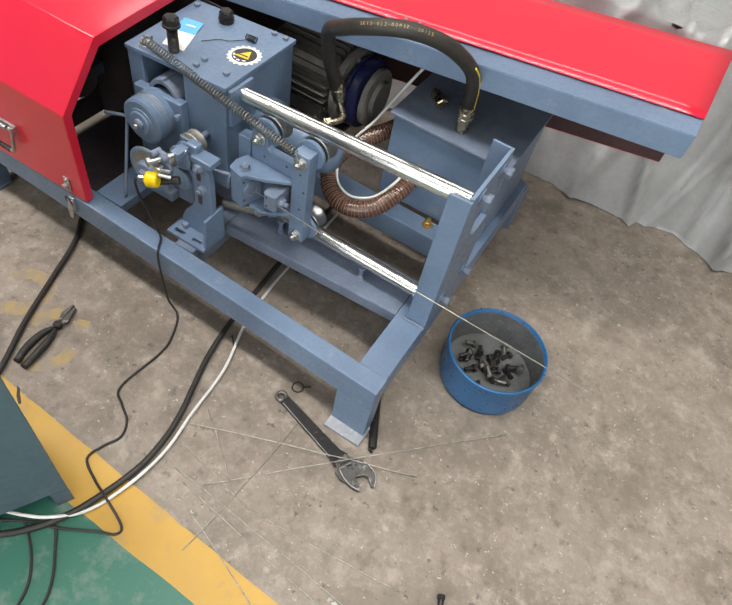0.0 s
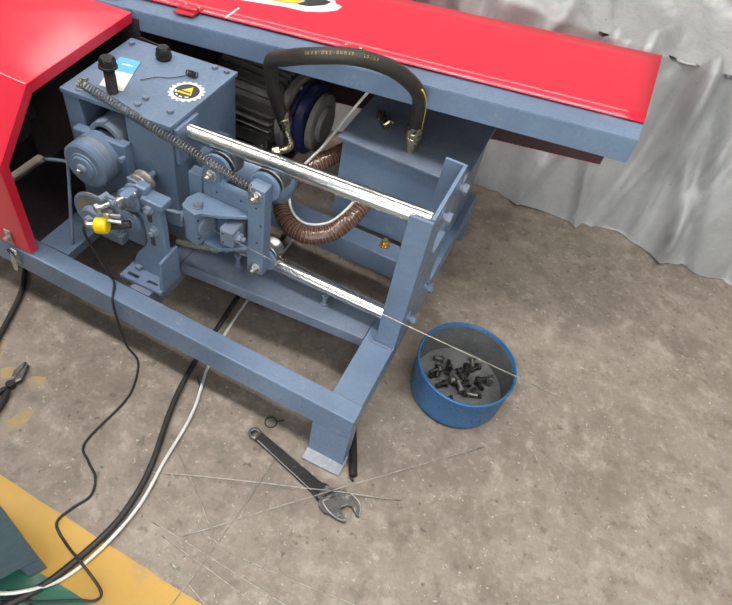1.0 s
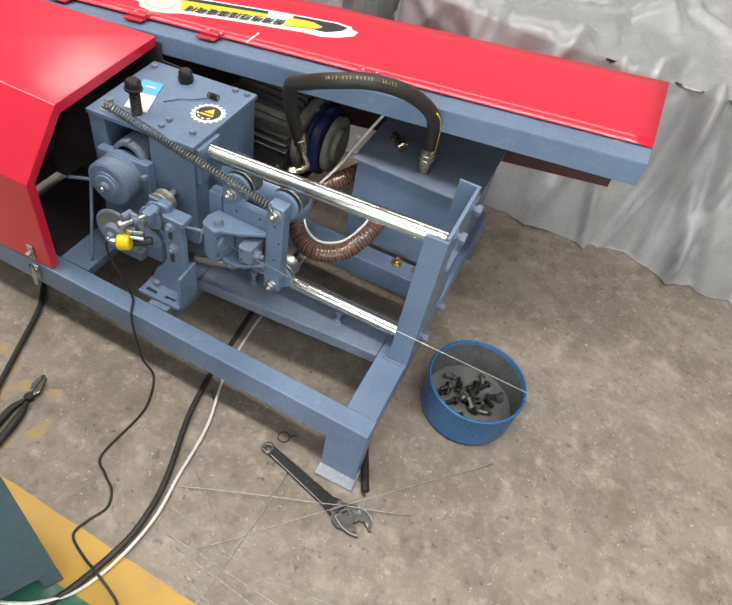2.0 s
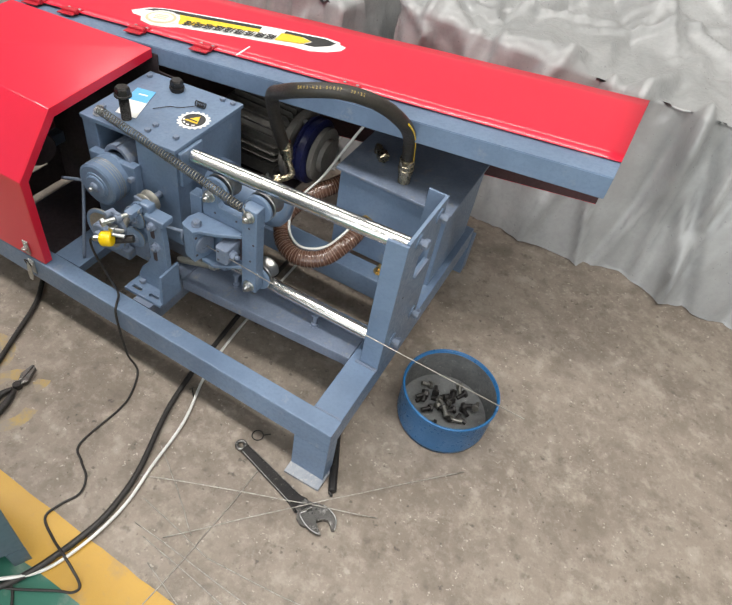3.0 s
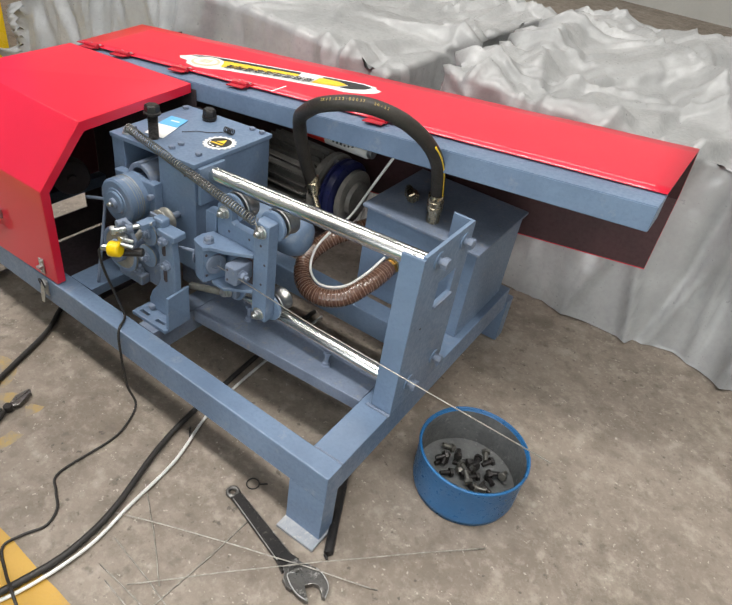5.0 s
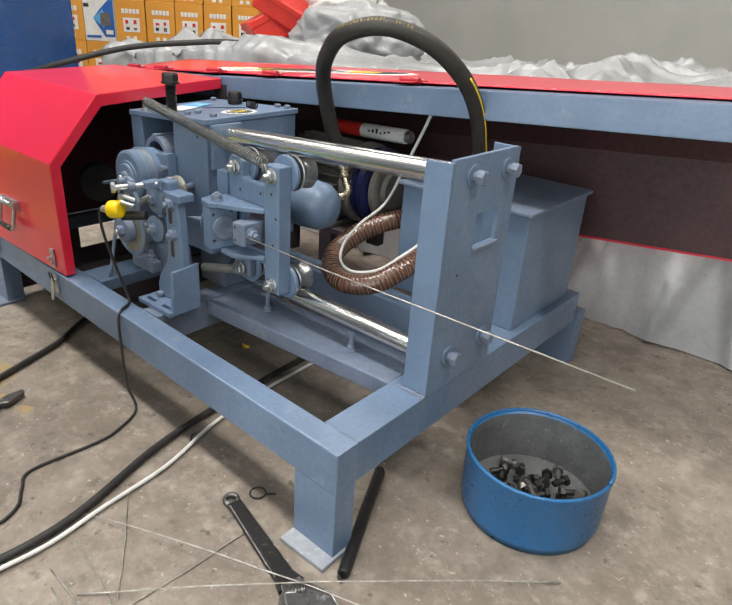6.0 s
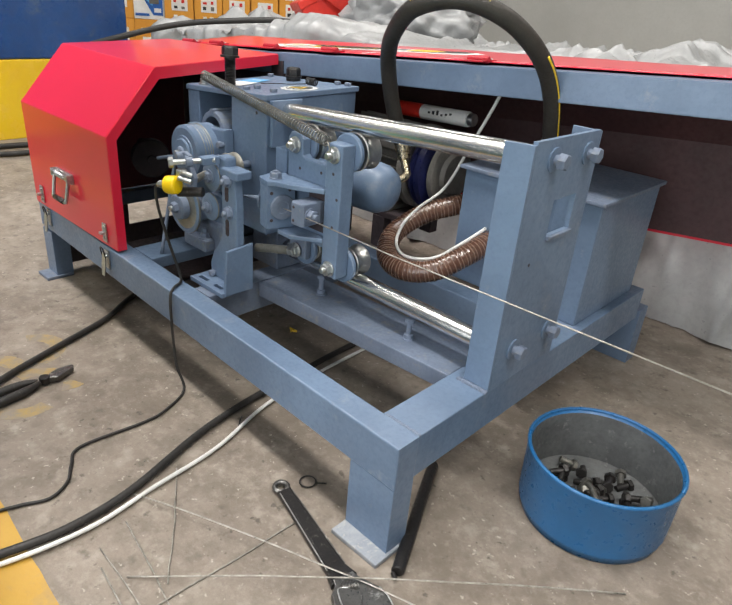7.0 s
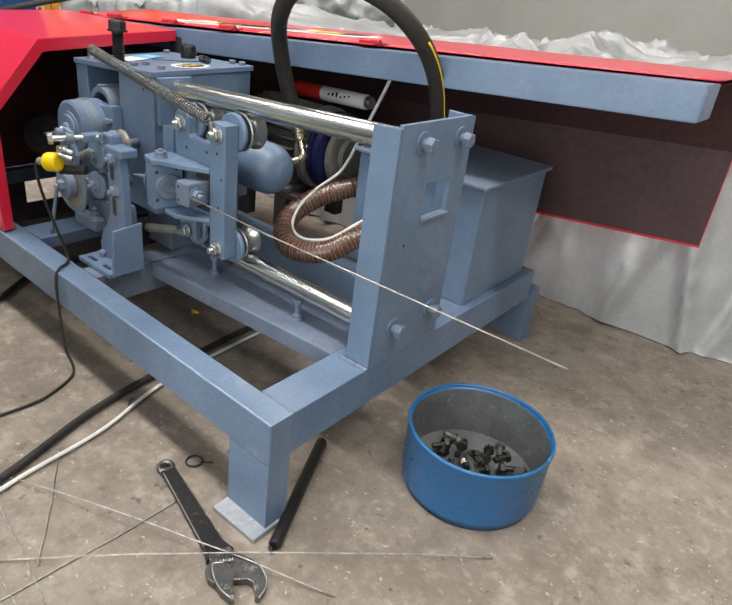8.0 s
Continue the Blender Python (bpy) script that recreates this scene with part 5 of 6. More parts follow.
def pressure_hose():
    h = thing("hydraulic_hose", (-0.3, 0.45, 0.48), "thick black hydraulic hose with yellow print arching over the machine", "hose")
    a, b = Vector((-0.486, 0.519, 0.505)), Vector((-0.172, 0.608, 0.560))
    path = smooth_path([a, (-0.497, 0.487, 0.599), (-0.481, 0.446, 0.685), (-0.422, 0.391, 0.740), (-0.351, 0.360, 0.785), (-0.272, 0.382, 0.803), (-0.207, 0.436, 0.778), (-0.167, 0.496, 0.722), (-0.165, 0.562, 0.650), b], 10)
    part("hose", tube(bmesh.new(), path, 0.0165, 16), HOSE, h)
    part("ferrule", lathe(bmesh.new(), a + Vector((-0.001, 0.003, 0.012)), (-0.469, 0.519, 0.462), [(0, 0.0180), (0.004, 0.0190), (0.016, 0.0178), (0.018, 0.0190), (0.030, 0.0178), (0.032, 0.0178), (0.034, 0.0150), (0.048, 0.0150), (0.05, 0.011)], 12), GILT, h, "yellow-passivated crimped hose end")
    part("elbow", tube(bmesh.new(), smooth_path([(-0.472, 0.519, 0.470), (-0.458, 0.514, 0.450), (-0.452, 0.510, 0.440), (-0.458, 0.501, 0.430), (-0.474, 0.487, 0.425)], 6), 0.0092, 14), GILT, h)
    part("elbow_nut", hexnut(bmesh.new(), (-0.470, 0.489, 0.4255), (-0.486, 0.476, 0.423), 0.0145), GILT, h)
    part("ferrule", lathe(bmesh.new(), b + Vector((0, -0.004, 0.006)), (-0.174, 0.620, 0.483), [(0, 0.0185), (0.004, 0.0200), (0.016, 0.0190), (0.018, 0.0205), (0.032, 0.0195), (0.034, 0.0210), (0.048, 0.0200), (0.050, 0.0170), (0.082, 0.0170)], 18), GILT, h, "yellow-passivated crimped hose end")
    stripe = bmesh.new()
    k0 = int(len(path) * 0.78)
    side = [p + Vector((0.0158, -0.003, 0.003)) for p in path[k0:]]
    tube(stripe, side, 0.0022, 6)
    part("yellow_stripe", stripe, GOLD, h, "yellow printed stripe")
    # the printed code, letter by letter along the crown
    word = "SK13-022-00037  20/22"
    prn = bmesh.new()
    start = int(len(path) * 0.42)
    dist = [0.0]
    run = path[start:]
    for p, q in zip(run, run[1:]):
        dist.append(dist[-1] + (q - p).length)
    for n, ch in enumerate(word):
        if ch == " ":
            continue
        s = 0.018 + n * 0.0064
        i = max(k for k, d in enumerate(dist) if d <= s)
        if i + 1 >= len(run):
            break
        w = (run[i + 1] - run[i]).normalized()
        p = run[i] + w * (s - dist[i])
        cu = bpy.data.curves.new("letter", "FONT")
        cu.body, cu.size, cu.extrude = ch, 0.0088, 0.0003
        cu.align_x, cu.align_y = "CENTER", "CENTER"
        tmp = bpy.data.objects.new("letter", cu)
        me = bpy.data.meshes.new_from_object(tmp)
        up = (Vector((0.05, -0.72, 0.69)) - w * Vector((0.05, -0.72, 0.69)).dot(w)).normalized()
        m = Matrix((w, up.cross(w), up)).transposed().to_4x4()
        m.translation = p + up * 0.0167
        me.transform(m)
        prn.from_mesh(me)
        bpy.data.meshes.remove(me)
        bpy.data.objects.remove(tmp)
        bpy.data.curves.remove(cu)
    part("hose_print", prn, HOSE_PRINT, h, "small yellow printed code")
    return h


pressure_hose()


def suction_hose():
    h = thing("suction_hose", (-0.35, 0.5, 0.26), "ribbed brown translucent suction hose looping beside the oil tank", "hose")
    path = smooth_path([(-0.350, 0.665, 0.378), (-0.375, 0.615, 0.372), (-0.420, 0.555, 0.350), (-0.447, 0.485, 0.310), (-0.415, 0.425, 0.282), (-0.350, 0.398, 0.275), (-0.285, 0.425, 0.287), (-0.248, 0.485, 0.320), (-0.238, 0.556, 0.340)], 24)
    part("hose", tube(bmesh.new(), path, [0.0232 + 0.0006 * math.sin(k * 2.1) for k in range(len(path))], 16), BROWN_HOSE, h)
    ribs = bmesh.new()
    n = 74
    for k in range(1, n):
        i = int(k * (len(path) - 2) / n)
        c, w = path[i], (path[i + 1] - path[i]).normalized()
        lathe(ribs, c - w * 0.0012, c + w * 0.0012, [(0, 0.0232), (0.0006, 0.0240), (0.0018, 0.0240), (0.0024, 0.0232)], 18)
    part("rib_coil", ribs, COIL, h, "pale raised hose ribs")
    return h


suction_hose()
single("white_wire", tube(bmesh.new(), smooth_path([(-0.275, 0.57, 0.655), (-0.300, 0.583, 0.61), (-0.345, 0.588, 0.52), (-0.395, 0.585, 0.415), (-0.424, 0.535, 0.368), (-0.430, 0.487, 0.332), (-0.403, 0.440, 0.3045), (-0.350, 0.417, 0.2975), (-0.295, 0.440, 0.3095), (-0.264, 0.487, 0.341), (-0.256, 0.557, 0.362)], 8), 0.0036, 8), WHITE_CABLE, "white sheathed cable looping along the suction hose", "cable")


# ---- the floor in front: cabinet, cables, tools ----
def control_cabinet():
    c = thing("control_cabinet", (-0.62, -0.75, 0), "dark blue-grey steel control cabinet standing on the floor", "cabinet")
    yaw = math.atan2(0.113, 0.064)
    u, v = Vector((math.cos(yaw + math.pi), math.sin(yaw + math.pi), 0)), Vector((-0.99, 0.14, 0))
    o = Vector((-0.437, -0.490, 0))

    def at(p, q, z):
        return o + u * p + v * q + Vector((0, 0, z))

    body = hexahedron([at(p, q, 0.062) for p, q in ((0, 0), (0.42, 0), (0.42, 0.34), (0, 0.34))], [at(p, q, 1.05) for p, q in ((0, 0), (0.42, 0), (0.42, 0.34), (0, 0.34))])
    part("body", soft(body, 0.003), CAB_GREY, c)
    pl = hexahedron([at(p, q, 0.0) for p, q in ((0, 0), (0.035, 0), (0.035, 0.34), (0, 0.34))], [at(p, q, 0.0625) for p, q in ((0, 0), (0.035, 0), (0.035, 0.34), (0, 0.34))])
    part("plinth", pl, CAB_GREY, c)
    pl = hexahedron([at(p, q, 0.0) for p, q in ((0.37, 0), (0.42, 0), (0.42, 0.34), (0.37, 0.34))], [at(p, q, 0.0625) for p, q in ((0.37, 0), (0.42, 0), (0.42, 0.34), (0.37, 0.34))])
    part("plinth", pl, CAB_GREY, c)
    # near-black sheet set back, painting the shade in the opening under the cabinet
    pl = hexahedron([at(p, q, 0.002) for p, q in ((0.05, 0.05), (0.37, 0.05), (0.37, 0.06), (0.05, 0.06))], [at(p, q, 0.055) for p, q in ((0.05, 0.05), (0.37, 0.05), (0.37, 0.06), (0.05, 0.06))])
    part("opening_shade", pl, SHADE, c)
    return c


control_cabinet()


def cable(name, pts, r, material, label, category="cable", group=""):
    return single(name, tube(bmesh.new(), smooth_path(pts, 8), r, 10), material, label, category, group)


cable("power_cable", [(-1.15, 0.35, 0.009), (-1.06, 0.14, 0.009), (-0.985, 0.03, 0.009), (-0.93, -0.10, 0.009), (-0.875, -0.234, 0.009), (-0.815, -0.350, 0.011), (-0.77, -0.46, 0.012), (-0.74, -0.58, 0.011)], 0.0070, RUBBER,
      "thick black rubber cable running out from under the hood")
cable("motor_cable", [(-0.50, 0.62, 0.011), (-0.492, 0.366, 0.011), (-0.478, 0.203, 0.011), (-0.468, 0.083, 0.011), (-0.442, -0.052, 0.011), (-0.390, -0.209, 0.011), (-0.374, -0.30, 0.011), (-0.377, -0.385, 0.0125), (-0.414, -0.515, 0.0125), (-0.47, -0.60, 0.0115), (-0.54, -0.66, 0.011)], 0.0072, RUBBER,
      "thick black rubber cable crossing under the machine")
cable("white_cable", [(-0.47, 0.62, 0.007), (-0.463, 0.366, 0.007), (-0.452, 0.203, 0.007), (-0.432, 0.085, 0.007), (-0.388, -0.052, 0.007), (-0.371, -0.192, 0.007), (-0.356, -0.30, 0.007), (-0.366, -0.409, 0.0085), (-0.395, -0.495, 0.0085), (-0.44, -0.548, 0.0215), (-0.487, -0.575, 0.0215), (-0.56, -0.60, 0.0085)], 0.0039, WHITE_CABLE,
      "white sheathed cable lying along the black cable")
cable("thin_cable", [(-0.50, -0.572, 0.007), (-0.455, -0.595, 0.005), (-0.41, -0.627, 0.005), (-0.375, -0.67, 0.005), (-0.355, -0.74, 0.005), (-0.33, -0.84, 0.005)], 0.0030, RUBBER, "thin black cable looping over the green floor", "cable", "thin cables")
cable("thin_cable", [(-0.47, -0.558, 0.0095), (-0.428, -0.552, 0.0055), (-0.385, -0.590, 0.005), (-0.345, -0.635, 0.005), (-0.325, -0.68, 0.005), (-0.30, -0.78, 0.005)], 0.0030, RUBBER, "thin black cable looping over the green floor", "cable", "thin cables")


def steel_wire(a, b, sag=0.0, lift=0.0):
    """A cut wire from a to b, bowed sideways by sag and lifted where it lies over a tool."""
    a, b = Vector((*a, 0.0022)), Vector((*b, 0.0022))
    side = Vector((-(b - a).y, (b - a).x, 0)).normalized()
    rnd = random.Random(int(abs(a.x) * 1000 + abs(b.y) * 77))
    pts = [a + (b - a) * t + side * (sag * math.sin(t * math.pi) + rnd.uniform(-0.0012, 0.0012)) + Vector((0, 0, lift * math.sin(t * math.pi) ** 0.7)) for t in np.linspace(0, 1, 9)]
    single("steel_wire", tube(bmesh.new(), smooth_path(pts, 3), 0.0013, 6), WIRE, "thin cut length of bare steel wire on the concrete", "wire", "cut wires")


for a, b, s in (((-0.235, -0.312), (0.30, 0.225), -0.004), ((-0.150, -0.055), (-0.177, -0.445), 0.004), ((-0.31, -0.316), (0.33, -0.362), 0.006), ((-0.275, -0.331), (0.30, -0.388), -0.004),
                ((-0.226, -0.372), (0.14, -0.505), 0.006), ((-0.401, -0.231), (0.162, -0.010), -0.004), ((-0.123, -0.297), (0.256, -0.255), -0.003), ((-0.392, -0.135), (-0.185, -0.275), 0.004), ((-0.334, -0.262), (-0.128, -0.296), 0.002)):
    steel_wire(a, b, s, 0.0195 if b in ((0.30, 0.225), (0.162, -0.010)) else 0.0)


def adjustable_wrench():
    w = thing("adjustable_wrench", (-0.08, -0.065, 0), "large worn black adjustable wrench with bright jaws on the floor", "wrench")
    ang = math.atan2(-0.078, 0.294)
    co, si = math.cos(ang), math.sin(ang)

    def put(outline, z0, z1, bevel=0.002):
        return prism(bmesh.new(), outline, lambda p, q: (-0.226 + p * co - q * si, -0.027 + p * si + q * co, z0), lambda p, q: (-0.226 + p * co - q * si, -0.027 + p * si + q * co, z1), bevel)

    handle = [(0.012, 0.0125), (0.05, 0.0125), (0.13, 0.0145), (0.20, 0.0165), (0.222, 0.024), (0.226, -0.022), (0.20, -0.0165), (0.13, -0.0145), (0.05, -0.0125), (0.012, -0.0125)]
    h = part("handle", put(handle, 0.002, 0.014, 0.003), BLACK_STEEL, w)
    part("handle_panel", put([(0.03, 0.0075), (0.13, 0.0090), (0.19, 0.0105), (0.19, -0.0105), (0.13, -0.0090), (0.03, -0.0075)], 0.0136, 0.0146, 0.0004), BLACK_STEEL, h, "sunken oily black panel")
    for s in (-1, 1):
        part("handle_rib", put([(0.02, s * 0.0100), (0.20, s * 0.0145), (0.20, s * 0.0162), (0.02, s * 0.0122)], 0.0138, 0.0152, 0.0004), ZINC if s < 0 else JAW, h, "bright rubbed raised edge")
    ring = bmesh.new()
    pts = [(-0.226 + 0.0115 * math.cos(t), -0.027 + 0.0115 * math.sin(t), 0.008) for t in np.linspace(0, 2 * math.pi, 25)]
    tube(ring, pts, 0.0048, 8)
    part("hanging_eye", ring, JAW, w, "rubbed bare steel eye")
    fixed = [(0.218, -0.0150), (0.218, 0.0190), (0.2299, 0.0220), (0.247, 0.0325), (0.2614, 0.0404), (0.2803, 0.0433), (0.3019, 0.0397), (0.3144, 0.0296), (0.3231, 0.0153), (0.3176, 0.0118), (0.306, 0.0175), (0.2954, 0.0205), (0.2855, 0.0157), (0.279, 0.002), (0.272, -0.010), (0.2671, -0.0290), (0.2571, -0.0332), (0.2396, -0.0295), (0.229, -0.0175)]
    fj = part("fixed_jaw", put(fixed, 0.001, 0.0145, 0.0015), JAW, w, "worn dark fixed jaw with bright edges")
    moving = [(0.2379, -0.0175), (0.2457, -0.0021), (0.2590, 0.0100), (0.268, 0.0065), (0.279, -0.0030), (0.2922, -0.0094), (0.3085, -0.0164), (0.304, -0.0205), (0.2858, -0.0262), (0.2654, -0.0265), (0.2511, -0.0236)]
    mj = part("moving_jaw", put(moving, 0.004, 0.0185, 0.0012), JAW, w, "worn dark moving jaw with bright edges")

    def rim(outline, z, parent):
        path = smooth_path([Vector((-0.226 + p * co - q * si, -0.027 + p * si + q * co, z)) for p, q in outline], 4)
        part("bright_edge", tube(bmesh.new(), path, 0.0013, 6), ZINC, parent, "bright rubbed edge")

    rim([(0.2614, 0.0398), (0.2803, 0.0427), (0.3019, 0.0391), (0.3144, 0.0291), (0.3225, 0.0153)], 0.0143, fj)
    rim([(0.306, -0.0192), (0.2858, -0.0257), (0.2654, -0.0260), (0.2511, -0.0231), (0.2385, -0.0170), (0.2452, -0.0022)], 0.0183, mj)
    scr = bmesh.new()
    a, b = (0.236, -0.011), (0.2445, 0.0150)
    pa = Vector((-0.226 + a[0] * co - a[1] * si, -0.027 + a[0] * si + a[1] * co, 0.0125))
    pb = Vector((-0.226 + b[0] * co - b[1] * si, -0.027 + b[0] * si + b[1] * co, 0.0125))
    prof = []
    for k in range(6):
        prof += [(0.0045 * k, 0.0062), (0.0045 * k + 0.0009, 0.0082), (0.0045 * k + 0.0026, 0.0082), (0.0045 * k + 0.0034, 0.0062)]
    part("knurl_screw", lathe(scr, pa, pb, prof, 14), JAW, w)
    return w


adjustable_wrench()


def pliers():
    p = thing("pliers", (-0.79, -0.23, 0), "black-handled combination pliers lying on the floor", "pliers")
    part("jaw", plate_z([(-0.802, -0.205), (-0.822, -0.168), (-0.820, -0.134), (-0.814, -0.133), (-0.806, -0.17)], 0.004, 0.016, 0.002), JAW, p, "worn grey steel jaw")
    part("jaw", plate_z([(-0.800, -0.205), (-0.787, -0.178), (-0.804, -0.138), (-0.811, -0.134), (-0.8055, -0.17)], 0.005, 0.017, 0.002), JAW, p, "worn grey steel jaw")
    part("pivot", rod_mesh(bmesh.new(), (-0.801, -0.200, 0.003), (-0.801, -0.200, 0.0195), 0.011, 18), BLACK_STEEL, p)
    for pts in ([(-0.805, -0.212, 0.010), (-0.813, -0.243, 0.010), (-0.809, -0.288, 0.010), (-0.796, -0.330, 0.010)], [(-0.796, -0.212, 0.011), (-0.784, -0.243, 0.011), (-0.776, -0.288, 0.011), (-0.770, -0.332, 0.011)]):
        path = smooth_path(pts, 6)
        part("grip", tube(bmesh.new(), path, [0.0055 + 0.0045 * math.sin(min(1, k / 11) * math.pi / 2) - 0.0012 * max(0, k - 12) / 6 for k in range(len(path))], 12), RUBBER, p, "black rubber grip")


pliers()
ring = [(-0.209 + 0.0145 * math.cos(t), 0.021 + 0.0145 * math.sin(t), 0.003) for t in np.linspace(0, 2 * math.pi, 25)]
hoop = thing("wire_ring", (-0.209, 0.021, 0), "small bent steel wire ring on the floor", "ring")
part("loop", tube(bmesh.new(), ring, 0.0016, 6), BLACK_STEEL, hoop)
part("loop_end", tube(bmesh.new(), [(-0.197, 0.029, 0.003), (-0.182, 0.042, 0.004)], 0.0015, 6), BLACK_STEEL, hoop)
single("steel_pipe", lathe(bmesh.new(), (0.036, -0.013, 0.0105), (-0.081, 0.225, 0.0105), [(0, 0.0085), (0.002, 0.0105), (0.26, 0.0105), (0.2652, 0.0085)], 20), BLACK_STEEL, "short black steel pipe lying beside the leg", "pipe")
for e in ((0.041, -0.022), (-0.085, 0.233)):
    single("steel_pin", rod_mesh(bmesh.new(), (e[0], e[1], 0.0062), (e[0] * 0.85 - 0.006, e[1] * 0.85 + 0.003, 0.0062), 0.0035, 10), BLACK_STEEL, "dark pin end sticking out of the pipe", "pin", "pipe pins")


def spanner():
    s = thing("open_end_spanner", (0.18, -0.39, 0), "bright chromed open-end spanner lying on the floor", "spanner")
    ang = math.atan2(-0.048, 0.07)
    co, si = math.cos(ang), math.sin(ang)

    def put(outline, z0, z1):
        return prism(bmesh.new(), outline, lambda p, q: (0.150 + p * co - q * si, -0.372 + p * si + q * co, z0), lambda p, q: (0.150 + p * co - q * si, -0.372 + p * si + q * co, z1), 0.001)

    head = [(0.006, 0.006), (-0.014, 0.010), (-0.012, 0.019), (0.004, 0.022), (0.020, 0.016), (0.030, 0.007), (0.030, -0.007), (0.020, -0.016), (0.002, -0.021), (-0.010, -0.016), (-0.010, -0.008), (0.006, -0.006)]
    part("head", put(head, 0.001, 0.008), STEEL, s)
    part("shank", put([(0.028, 0.007), (0.17, 0.0085), (0.17, -0.0085), (0.028, -0.007)], 0.0015, 0.007), STEEL, s)


spanner()
single("loose_bolt", bolt_mesh(bmesh.new(), (0.334, -0.212, 0.0095), (0.350, -0.252, 0.006), 0.0095, 0.010, 0.006), BLACK_STEEL, "small dark hexagon bolt lying on the floor", "bolt")
single("wire_clip", tube(bmesh.new(), smooth_path([(-0.44, 0.045, 0.003), (-0.425, 0.03, 0.01), (-0.415, 0.02, 0.003)], 5), 0.002, 6), BLACK_STEEL, "small dark wire end on the floor", "wire")

leaf = prism(bmesh.new(), [(-0.012, 0.0), (0.0, 0.006), (0.014, 0.002), (0.004, -0.004), (0.006, -0.012), (-0.003, -0.005)], lambda p, q: (-0.654 + p, 0.362 + q, 0.001), lambda p, q: (-0.654 + p, 0.362 + q, 0.0035 + abs(p) * 0.3), 0)
single("tape_scrap", leaf, GOLD, "small crumpled yellow scrap on the floor under the machine", "scrap")


def bucket():
    b = thing("drum_bucket", (0.175, 0.36, 0), "cut-down blue plastic drum holding loose metal parts", "bucket")
    x, y = 0.175, 0.355
    m = bmesh.new()
    seg = 40
    rings = []
    for r, z in ((0.118, 0.004), (0.122, 0.0), (0.128, 0.02), (0.130, 0.125), (0.132, 0.128), (0.126, 0.128), (0.124, 0.022), (0.0, 0.020)):
        rings.append([m.verts.new((x + r * math.cos(k * 2 * math.pi / seg), y + r * math.sin(k * 2 * math.pi / seg), z)) for k in range(seg)] if r else [m.verts.new((x, y, z))])
    for p, q in zip(rings, rings[1:]):
        for k in range(seg):
            vs = (p[k], p[(k + 1) % seg], q[(k + 1) % seg], q[k]) if len(q) > 1 else (p[k], p[(k + 1) % seg], q[0])
            f = m.faces.new(vs)
            f.smooth = True
    m.faces.new(rings[0][::-1])
    part("shell", m, BUCKET_BLUE, b)
    liner = lathe(bmesh.new(), (x, y, 0.0205), (x, y, 1), [(0.0, 0.1), (0.0005, 0.1225), (0.100, 0.1247), (0.1002, 0.1243), (0.0015, 0.1221), (0.0012, 0.1)], 40)
    part("dusty_lining", liner, DRUM_GRIME, b, "grey dust-coated inside")
    rim = [(x + 0.129 * math.cos(k * 2 * math.pi / 40), y + 0.129 * math.sin(k * 2 * math.pi / 40), 0.1275) for k in range(41)]
    part("rim", tube(bmesh.new(), rim, 0.0036, 8), BUCKET_BLUE, b, "rough cut rim")
    rnd = random.Random(8)
    for k in range(26):
        a, d = rnd.uniform(0, 6.28), rnd.uniform(0, 0.095)
        c = Vector((x + d * math.cos(a), y + d * math.sin(a), 0.026 + rnd.uniform(0, 0.02)))
        t = Vector((rnd.uniform(-1, 1), rnd.uniform(-1, 1), rnd.uniform(-0.3, 0.3))).normalized()
        single("metal_part", bolt_mesh(bmesh.new(), c - t * 0.015, c + t * 0.018, 0.011, 0.009, 0.006), BLACK_STEEL if k % 3 else OILY, "oily loose bolt in the blue drum", "bolt", "bolts in the drum")


bucket()


